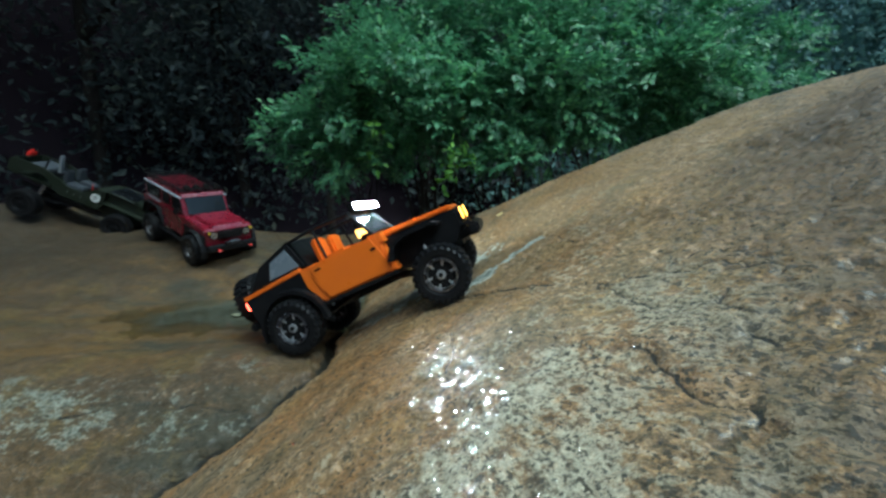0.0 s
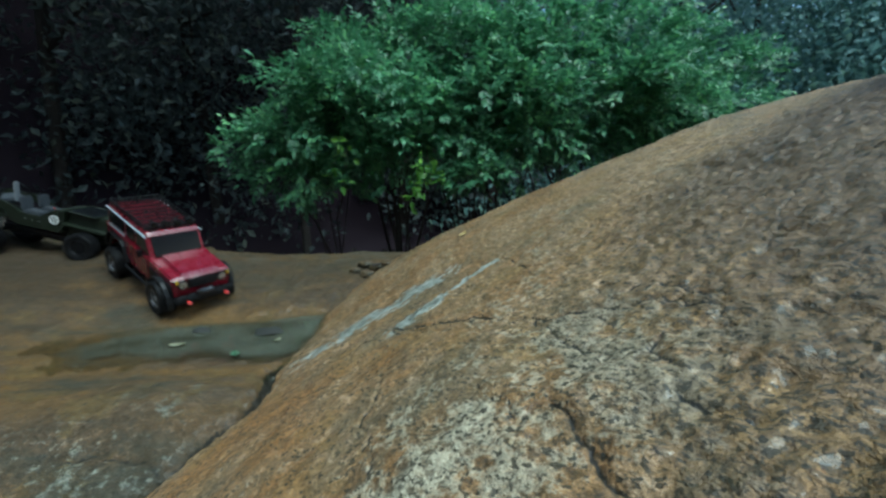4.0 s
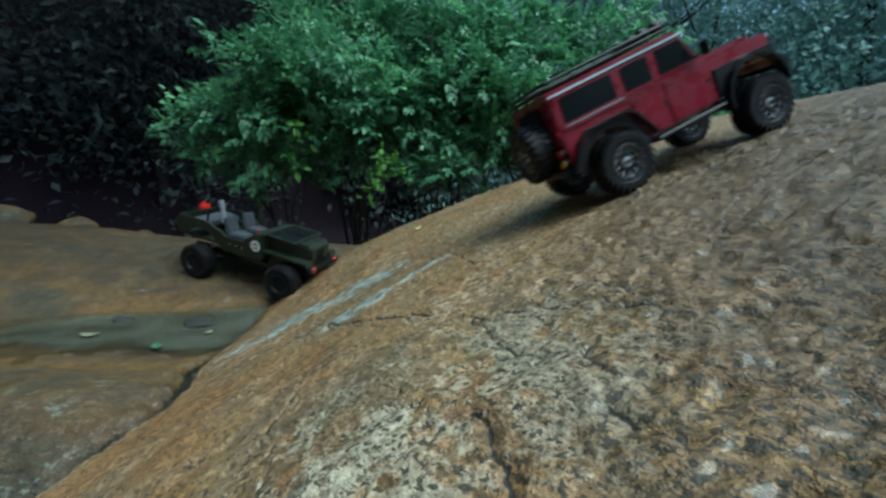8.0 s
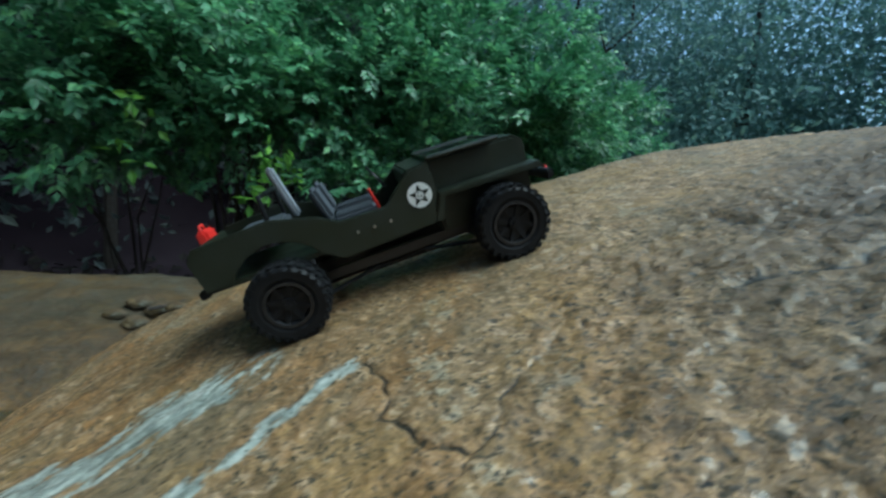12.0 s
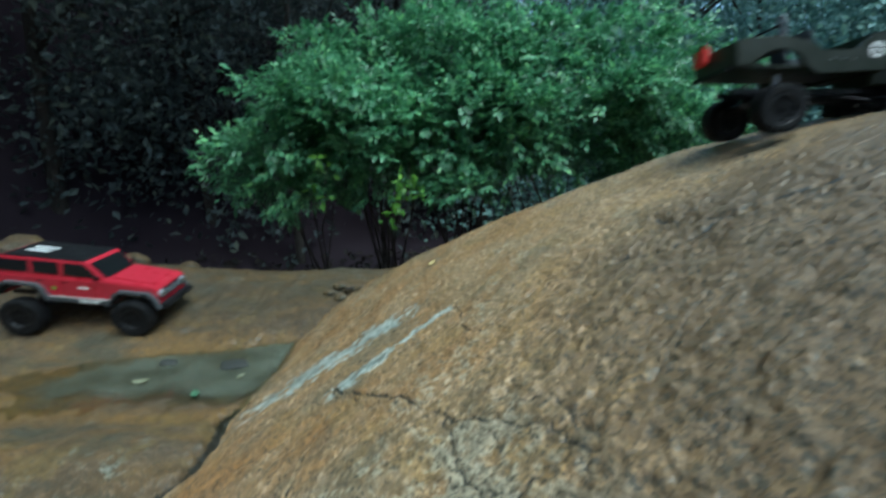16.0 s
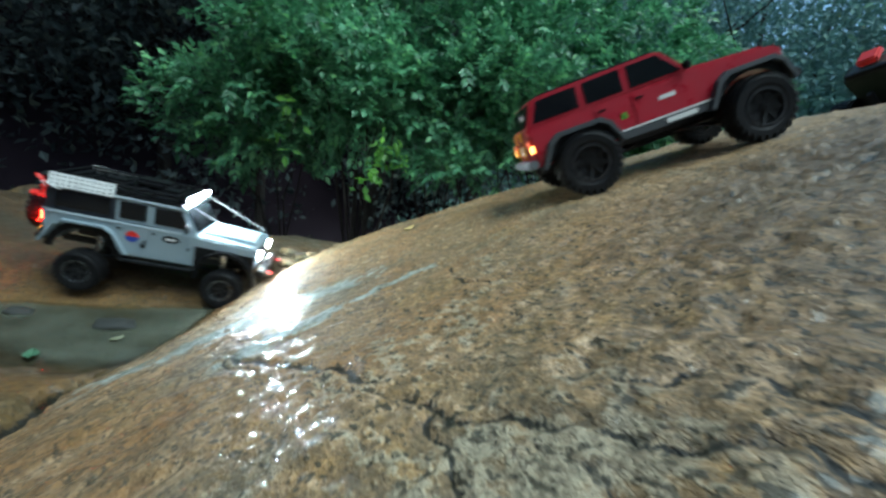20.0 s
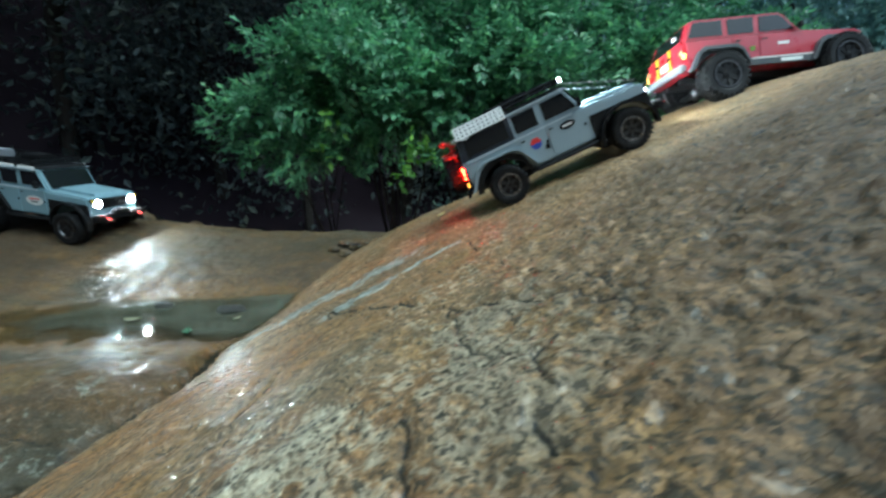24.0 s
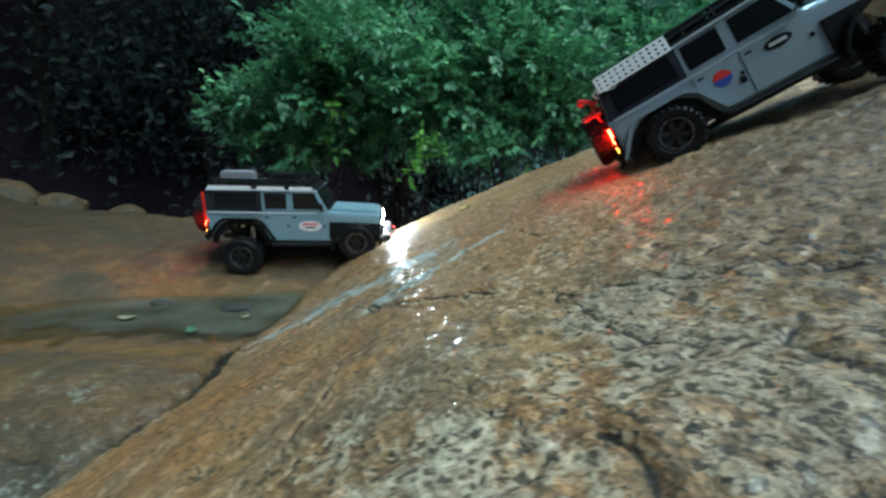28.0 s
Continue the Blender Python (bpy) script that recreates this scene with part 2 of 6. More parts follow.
def leaf_material(name, dark, light, gloss=0.4):
    m, nt, p = material(name)
    island = nt.nodes.new("ShaderNodeNewGeometry").outputs["Random Per Island"]
    where = nt.nodes.new("ShaderNodeTexCoord").outputs["Object"]
    col = ramp(nt, island, (0.0, dark), (0.75, light), (1.0, (light[0] * 1.5, light[1] * 1.35, light[2])))
    col = blend(nt, ramp(nt, noise_tex(nt, where, 4.0, 4), (0.40, (0,)), (0.62, (0.8,))), col, dark)
    nt.links.new(col, p.inputs["Base Color"])
    p.inputs["Roughness"].default_value = gloss
    tr = nt.nodes.new("ShaderNodeBsdfTranslucent")
    nt.links.new(col, tr.inputs[0])
    mix = nt.nodes.new("ShaderNodeMixShader")
    mix.inputs[0].default_value = 0.36
    nt.links.new(p.outputs[0], mix.inputs[1]), nt.links.new(tr.outputs[0], mix.inputs[2])
    nt.links.new(mix.outputs[0], nt.nodes["Material Output"].inputs[0])
    return m


def plain(name, colour, rough=0.5, metal=0.0, dirt=0.25, scale=40.0, coat=0.0):
    """A painted, moulded or metal surface with fine grain and a little dust."""
    m, nt, p = material(name)
    where = nt.nodes.new("ShaderNodeTexCoord").outputs["Object"]
    n = noise_tex(nt, where, scale, 5, 0.65)
    dust = tuple(min(1.0, 0.6 * c + 0.06) for c in colour)
    nt.links.new(blend(nt, ramp(nt, n, (0.45, (0,)), (0.75, (dirt,))), colour, dust), p.inputs["Base Color"])
    nt.links.new(ramp(nt, n, (0.3, (max(0.05, rough - 0.1),)), (0.7, (min(1.0, rough + 0.12),))), p.inputs["Roughness"])
    p.inputs["Metallic"].default_value = metal
    p.inputs["Coat Weight"].default_value = coat
    b = node(nt, "Bump", Strength=0.15, Distance=0.0006)
    nt.links.new(n, b.inputs["Height"]), nt.links.new(b.outputs[0], p.inputs["Normal"])
    return m


def glowing(name, colour, strength):
    m, nt, p = material(name)
    p.inputs["Base Color"].default_value = (*colour, 1)
    p.inputs["Emission Color"].default_value = (*colour, 1)
    p.inputs["Emission Strength"].default_value = strength
    return m


GRANITE = granite("granite", (0.300, 0.190, 0.090), (0.31, 0.152, 0.048), (0.185, 0.140, 0.080), (0.53, 0.475, 0.335), 45, -56, 0.655, 0.9)
LEDGE = granite("ledge_granite", (0.088, 0.055, 0.026), (0.165, 0.088, 0.024), (0.044, 0.046, 0.031), (0.32, 0.335, 0.265), 4, 4, 0.665, 0.45, 0.75)
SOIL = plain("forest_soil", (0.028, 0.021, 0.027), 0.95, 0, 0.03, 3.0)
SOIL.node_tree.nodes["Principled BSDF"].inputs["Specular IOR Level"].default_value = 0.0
WET_STONE = plain("wet_stone", (0.02, 0.02, 0.016), 0.85, 0, 0.3, 30)
POOL = pool_material("pool_water")
LEAF = leaf_material("bush_leaf", (0.055, 0.150, 0.072), (0.19, 0.44, 0.22), 0.38)
LEAF_YOUNG = leaf_material("young_leaf", (0.08, 0.20, 0.03), (0.16, 0.36, 0.06))
# same foliage twice: pale with mist painted in, and dim for shaded woods
LEAF_MIST = leaf_material("hazed_hill_leaf", (0.112, 0.205, 0.190), (0.19, 0.325, 0.300), 0.7)
LEAF_SHADED = leaf_material("shaded_wood_leaf", (0.046, 0.060, 0.061), (0.108, 0.136, 0.136), 0.6)
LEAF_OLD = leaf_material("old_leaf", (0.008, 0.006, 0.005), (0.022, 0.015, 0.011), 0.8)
DRY_LEAF = plain("dry_leaf", (0.48, 0.36, 0.14), 0.6, 0, 0.4, 60)
WET_LEAF = plain("wet_leaf", (0.15, 0.15, 0.085), 0.6, 0, 0.4, 60)
WET_GREEN = plain("wet_green_leaf", (0.05, 0.12, 0.06), 0.6, 0, 0.4, 60)
BARK = plain("bark", (0.022, 0.016, 0.012), 0.85, 0, 0.6, 25)
RUBBER = plain("tyre_rubber", (0.008, 0.008, 0.009), 0.5, 0, 0.12, 60)
BLACK = plain("black_plastic", (0.008, 0.008, 0.009), 0.4, 0, 0.1)
CHROME = plain("satin_alloy", (0.55, 0.55, 0.56), 0.3, 1.0, 0.2)
DARK_STEEL = plain("dark_steel", (0.06, 0.06, 0.065), 0.4, 0.9)
GLASS = plain("dark_window", (0.008, 0.009, 0.011), 0.08, 0, 0.05, 12)
RED = plain("red_paint", (0.165, 0.0055, 0.017), 0.28, 0, 0.05, 30, 0.6)
CHERRY = plain("bright_red_paint", (0.38, 0.016, 0.034), 0.32, 0, 0.05, 30, 0.5)
ORANGE = plain("orange_paint", (0.80, 0.168, 0.013), 0.35, 0, 0.05, 30, 0.4)
OLIVE = plain("olive_paint", (0.012, 0.0165, 0.009), 0.42, 0, 0.12, 30)
GREY = plain("grey_blue_paint", (0.26, 0.32, 0.355), 0.35, 0, 0.05, 30, 0.3)
ICE = plain("ice_blue_paint", (0.20, 0.305, 0.35), 0.35, 0, 0.05, 30, 0.4)
WHITE = plain("white_plate", (0.72, 0.72, 0.70), 0.45)
SEAT = plain("grey_seat_cloth", (0.037, 0.043, 0.052), 0.8)
CLADDING = plain("grey_cladding", (0.20, 0.21, 0.23), 0.5)
RED_PLASTIC = plain("red_plastic", (0.60, 0.02, 0.015), 0.45)
YELLOW = plain("yellow_strap", (0.75, 0.48, 0.03), 0.6)
for matt in (BLACK, RUBBER):
    matt.node_tree.nodes["Principled BSDF"].inputs["Specular IOR Level"].default_value = 0.2
LAMP_WHITE = glowing("led_white", (0.95, 0.96, 1.0), 330.0)
LAMP_BEAM = glowing("full_beam", (0.95, 0.96, 1.0), 420.0)
LAMP_BAR = glowing("led_bar", (0.92, 0.95, 1.0), 460.0)
LAMP_DIM = glowing("dim_red", (1.0, 0.20, 0.10), 0.5)
BLUE = plain("blue_sticker", (0.03, 0.06, 0.35), 0.5)
SOFT_PANE = plain("clouded_pane", (0.16, 0.19, 0.22), 0.25)
LAMP_RED = glowing("tail_red", (1.0, 0.0016, 0.0006), 150.0)
LAMP_TAIL = glowing("tail_red_dim", (1.0, 0.05, 0.03), 7.0)
SILVER = plain("silver_wheel", (0.50, 0.51, 0.53), 0.35, 0.55, 0.2)
FLARE = plain("dark_grey_flare", (0.055, 0.060, 0.066), 0.5)
# pale paint that stands in for the highlight along gutters and waistlines
TRIM_HIGHLIGHT = plain("trim_highlight", (0.46, 0.52, 0.56), 0.3)
NAVY = plain("dark_blue_panel", (0.014, 0.018, 0.026), 0.35)
GUNMETAL = plain("gunmetal_alloy", (0.26, 0.27, 0.30), 0.28, 1.0, 0.2)
CABIN_GLOW = glowing("cabin_glow", (1.0, 0.50, 0.12), 2.2)
LAMP_AMBER = glowing("amber_glow", (1.0, 0.42, 0.06), 3.2)


def part(name, bm, mat, parent, label="", smooth_faces=False):
    """Links a bmesh as one mesh object under a thing or a part."""
    me = bpy.data.meshes.new(name)
    bmesh.ops.recalc_face_normals(bm, faces=bm.faces)
    bm.to_mesh(me)
    bm.free()
    me.materials.append(mat)
    if smooth_faces:
        me.polygons.foreach_set("use_smooth", np.ones(len(me.polygons), bool))
    ob = new(name, me)
    ob.parent = parent
    return tagged(ob, label)


# ---- the rock ----
def smooth(a, b, v):
    s = np.clip((v - a) / (b - a), 0.0, 1.0)
    return s * s * (3 - 2 * s)


def slope_height(x, y):
    """The granite dome: a tilted flank that rolls over at its back and flattens to its top."""
    back = np.maximum(0.0, y - (1.684 + 0.116 * x - 0.353 * np.clip(x, -0.5, 1.8) ** 2))
    top = np.maximum(0.0, x - 1.057)
    z = 0.133 + 0.447 * x - 0.066 * y + 0.0155 * x * x + 0.0381 * np.minimum(y, 1.776) ** 2
    z = z - 1.538 * back * back / (1 + 0.338 * back) - 0.532 * top * top / (1 + 0.15 * top) - 0.75 * np.maximum(0.0, x - 1.0) ** 2 / (0.3 + np.maximum(0.0, x - 1.0)) * np.clip(0.95 - y, 0.0, 2.0)
    foot = np.maximum(0.0, 0.13 - x)
    z = z - 0.018 * np.exp(-(((x - 0.10) / 0.24) ** 2) - ((y - 1.17) / 0.20) ** 2)
    # it falls away to the forest floor behind and beside the clearing
    z = z - 0.30 * np.maximum(0.0, -0.15 - y) ** 2 - 0.9 * np.maximum(0.0, -0.60 - x) ** 2
    return z - (0.12 + 0.25 * np.clip((y - 0.95) / 0.3, 0.0, 1.0)) * foot * foot


def ledge_height(x, y):
    """The lower rock beside the dome: a near bulge, a shallow basin, and a rise to its back."""
    z = -0.03 + 0.12 * np.clip((y - 1.37) / 0.5, 0.0, 1.0) + 0.05 * smooth(0.5, 1.3, -x) * smooth(1.1, 1.6, y) + 0.06 * smooth(1.2, 2.2, -x) * smooth(1.26, 2.0, y)
    near = np.maximum(0.0, 0.78 - y)
    z = z - 1.0 * near * near - 0.30 * near
    z = z + 0.014 * np.exp(-(((x + 0.44) / 0.26) ** 2) - ((y - 0.86) / 0.10) ** 2)
    z = z - 0.038 * np.exp(-(((x + 0.58) / 0.52) ** 2) - ((y - 1.29) / 0.23) ** 2)
    z = z + 0.095 * np.exp(-(((x + 1.97) / 0.20) ** 2) - ((y - 1.95) / 0.28) ** 2)
    z = z - 0.040 * np.exp(-(((x + 0.24) / 0.16) ** 2) - ((y - 1.38) / 0.17) ** 2)
    back = np.maximum(0.0, y - 2.01)
    return z - 1.2 * back * back / (1 + 0.7 * back)


WATER = -0.046
DOME_ROUGH = (0.4, ((0.45, 0.010), (0.12, 0.007), (0.035, 0.0038), (0.014, 0.0022)))
LEDGE_ROUGH = (7.7, ((0.5, 0.010), (0.16, 0.010), (0.05, 0.0055), (0.018, 0.0022)))


def ground_height(x, y):
    """The forest floor: low round the rocks; wooded hillsides, lowest to one side, are added to hide the low sky."""
    turn = np.arctan2(x, y)
    z = -0.32 - 0.5 * np.exp(-(x * x + y * y) / 6)
    return z + smooth(4.7, 11.5, np.hypot(x, y)) * (2.6 + 8.0 * smooth(0.55, -0.35, turn) + 4.0 * smooth(1.3, 2.2, turn))


def rock_height(x, y):
    """The top of the rock at one place, with its unevenness."""
    p, q = np.array([x]), np.array([y])
    return float(max(slope_height(x, y) + rough(p, q, *DOME_ROUGH)[0], ledge_height(x, y) + rough(p, q, *LEDGE_ROUGH)[0]))


# Cracks in the dome: width, depth, and the line in plan.
CRACKS = [
    (0.0024, 0.012, (0.03, 0.832, 0.078, 0.77, 0.164, 0.671, 0.213, 0.612, 0.246, 0.574, 0.285, 0.535, 0.31, 0.508, 0.337, 0.478, 0.363, 0.438, 0.381, 0.40)),
    (0.0022, 0.010, (0.248, 0.57, 0.25, 0.53, 0.253, 0.479, 0.267, 0.43, 0.285, 0.405)),
    (0.0028, 0.012, (0.29, 1.03, 0.30, 0.92, 0.328, 0.80)),
    (0.0020, 0.008, (0.304, 0.778, 0.356, 0.813, 0.44, 0.873, 0.49, 0.92)),
    (0.0010, 0.005, (0.363, 0.796, 0.402, 0.751, 0.459, 0.677, 0.497, 0.619, 0.525, 0.559)),
    (0.0016, 0.006, (-0.04, 1.57, 0.06, 1.42, 0.15, 1.27, 0.12, 1.09)),
    (0.0042, 0.012, (0.030, 0.845, 0.06, 0.80, 0.088, 0.771, 0.128, 0.724, 0.150, 0.708, 0.189, 0.668, 0.213, 0.632)),
    (0.0018, 0.009, (0.045, 0.68, 0.030, 0.608, 0.026, 0.545, 0.033, 0.471, 0.040, 0.423, 0.05, 0.36)),
    (0.0017, 0.009, (0.146, 0.482, 0.159, 0.428, 0.171, 0.392, 0.175, 0.372)),
    (0.0015, 0.008, (0.140, 0.358, 0.175, 0.372, 0.206, 0.384)),
    (0.0030, 0.018, (0.205, 0.380, 0.212, 0.349, 0.211, 0.327, 0.213, 0.30, 0.217, 0.27, 0.225, 0.22)),
    (0.0024, 0.012, (0.284, 0.335, 0.288, 0.305, 0.293, 0.288, 0.300, 0.273)),
    (0.0022, 0.010, (0.332, 0.532, 0.367, 0.517, 0.380, 0.470, 0.375, 0.442)),
    (0.0014, 0.008, (0.470, 0.465, 0.487, 0.478, 0.531, 0.513, 0.58, 0.555, 0.627, 0.590, 0.706, 0.635)),
    (0.0065, 0.022, (0.755, 0.97, 0.76, 0.90, 0.778, 0.80, 0.837, 0.748, 0.88, 0.70, 0.89, 0.66)),
    (0.0050, 0.016, (0.585, 0.81, 0.64, 0.79, 0.702, 0.765, 0.782, 0.784)),
    (0.0090, 0.020, (0.85, 0.765, 0.899, 0.745, 0.95, 0.715, 0.991, 0.694, 1.024, 0.641)),
    (0.0022, 0.009, (0.372, 0.49, 0.378, 0.458, 0.387, 0.438, 0.386, 0.412)),
    (0.0022, 0.009, (0.466, 0.405, 0.465, 0.381, 0.465, 0.363)),
    (0.0016, 0.008, (0.411, 0.426, 0.422, 0.41, 0.43, 0.394)),
    (0.0016, 0.008, (0.564, 0.52, 0.528, 0.479, 0.534, 0.462)),
    (0.0016, 0.007, (0.609, 0.821, 0.635, 0.785, 0.658, 0.765)),
    (0.0020, 0.010, (0.33, 0.405, 0.308, 0.392, 0.299, 0.385, 0.30, 0.375, 0.297, 0.355)),
    (0.0018, 0.008, (0.675, 0.746, 0.681, 0.71)),
]
# short crevices over the weathered side, most of them running one way
rng = np.random.default_rng(17)
for k in range(70):
    cx, cy = rng.uniform(0.30, 1.0), rng.uniform(0.28, 0.95)
    long, way = rng.uniform(0.008, 0.032) * (1.5 if cx > 0.6 else 1), radians(-56 + rng.normal() * 22)
    dx, dy = long * math.cos(way), long * math.sin(way)
    CRACKS.append((rng.uniform(0.0009, 0.0018) * (1.0 if cy > 0.55 else 0.7), rng.uniform(0.006, 0.011), (cx - dx, cy - dy, cx + 0.2 * dy, cy - 0.2 * dx, cx + dx, cy + dy)))


def axis(*spans):
    """Grid lines from spans of start, end and step."""
    return np.concatenate([np.arange(a, b, s) for a, b, s in spans])


def rough(x, y, seed, terms):
    """Layered noise over a grid: pairs of wavelength and height."""
    out = np.zeros(x.shape)
    flat = out.ravel()
    for wave, high in terms:
        flat += [high * noise.noise((a / wave + seed, b / wave, seed * 1.7)) for a, b in zip(x.ravel(), y.ravel())]
    return flat.reshape(x.shape)


def jagged(line, seed):
    """A crack's line broken into short uneven steps."""
    rng = np.random.default_rng(seed)
    pts = np.array(line).reshape(-1, 2)
    for k in range(4):
        mid = (pts[:-1] + pts[1:]) / 2
        way = pts[1:] - pts[:-1]
        mid += np.stack([-way[:, 1], way[:, 0]], 1) * rng.normal(size=(len(mid), 1)) * 0.11
        out = np.empty((len(pts) + len(mid), 2))
        out[0::2], out[1::2] = pts, mid
        pts = out
    return pts


def groove(xs, ys, cracks, seed):
    """How deep the cracks cut at each place of a grid, and how dark soil and shade are painted there."""
    deep, soil = np.zeros((len(ys), len(xs))), np.zeros((len(ys), len(xs)))
    for n, (width, depth, line) in enumerate(cracks):
        pts = jagged(line, seed + n)
        rng = np.random.default_rng(seed + n)
        full = np.convolve(rng.uniform(0.3, 1.3, len(pts) + 4), np.ones(4) / 4, "same")
        for k, ((ax, ay), (bx, by)) in enumerate(zip(pts[:-1], pts[1:])):
            r = 2.5 * width
            i0, i1 = np.searchsorted(xs, (min(ax, bx) - r, max(ax, bx) + r))
            j0, j1 = np.searchsorted(ys, (min(ay, by) - r, max(ay, by) + r))
            if i0 == i1 or j0 == j1:
                continue
            x, y = np.meshgrid(xs[i0:i1], ys[j0:j1])
            dx, dy = bx - ax, by - ay
            s = np.clip(((x - ax) * dx + (y - ay) * dy) / (dx * dx + dy * dy), 0, 1)
            d = np.hypot(x - ax - s * dx, y - ay - s * dy)
            deep[j0:j1, i0:i1] = np.maximum(deep[j0:j1, i0:i1], 0.32 * depth * np.clip(1.3 - 0.72 * d / width, 0, 1))
            soil[j0:j1, i0:i1] = np.maximum(soil[j0:j1, i0:i1], full[k] * min(1.1, depth / 0.009) * np.clip(1.22 - 0.86 * d / width, 0, 1))
    return deep, soil


def scarps(x, y):
    """Broken flakes on the weathered side: low uneven steps, and the shade painted along their lips."""
    field = rough(x, y, 9.1, ((0.16, 0.55), (0.06, 0.28), (0.022, 0.14)))
    breaks = rough(x, y, 2.6, ((0.09, 0.8), (0.03, 0.5)))
    level = field * 5.0
    low = np.floor(level)
    part_way = level - low
    steps = (low + smooth(0.0, 0.16, part_way)) / 5.0
    side = smooth(0.22, 0.52, x + 0.35 * (0.5 - y)) * (1 - smooth(0.95, 1.2, y)) * (1 - smooth(1.15, 1.4, x))
    lip = np.clip(1 - np.abs(part_way - 0.05) / 0.10, 0, 1) * smooth(-0.05, 0.30, breaks)
    return side * (steps - field * 0.4) * 0.024, side * lip


def along(x, y, line):
    """How far each place lies from a bent line, and how far along it (0 to 1)."""
    pts = np.array(line).reshape(-1, 2)
    best, at = np.full(x.shape, 9.0), np.zeros(x.shape)
    n = len(pts) - 1
    for k in range(n):
        (ax, ay), (bx, by) = pts[k], pts[k + 1]
        dx, dy = bx - ax, by - ay
        s = np.clip(((x - ax) * dx + (y - ay) * dy) / (dx * dx + dy * dy), 0, 1)
        d = np.hypot(x - ax - s * dx, y - ay - s * dy)
        at = np.where(d < best, (k + s) / n, at)
        best = np.minimum(best, d)
    return best, at


def sheet(name, xs, ys, z, mat, label, kind="structure", **maps):
    nx, ny = len(xs), len(ys)
    x, y = np.meshgrid(xs, ys)
    me = bpy.data.meshes.new(name)
    co = np.stack([x, y, z], -1).reshape(-1, 3)
    i = (np.arange(ny - 1)[:, None] * nx + np.arange(nx - 1)).ravel()
    me.from_pydata(co, [], np.stack([i, i + 1, i + nx + 1, i + nx], 1).tolist())
    me.polygons.foreach_set("use_smooth", np.ones(len(me.polygons), bool))
    for key, values in maps.items():
        me.attributes.new(key, "FLOAT", "POINT").data.foreach_set("value", values.astype(np.float32).ravel())
    me.materials.append(mat)
    return tagged(new(name, me), label, "rock" if "rock" in name else name, "", kind)


VEINS = [
    (0.062, (-0.17, 0.945, -0.075, 1.0, 0.0, 1.05, 0.08, 1.105, 0.17, 1.155)),
    (0.022, (0.035, 0.82, 0.10, 0.875, 0.155, 0.925, 0.24, 0.99, 0.285, 1.03)),
]


def joint(xs, ys, dome, ledge):
    """The dark crease where the two rocks meet: how far it dips, and the shade painted in it."""
    step = dome - ledge
    gy, gx = np.gradient(step, ys, xs)
    off = np.abs(step) / (np.hypot(gx, gy) + 0.05)
    near = (1 - smooth(0.97, 1.12, ys))[:, None]
    return 0.034 * near * np.exp(-((off / 0.016) ** 2)), 1.6 * near * np.clip(1.5 - off / 0.0115, 0, 1)


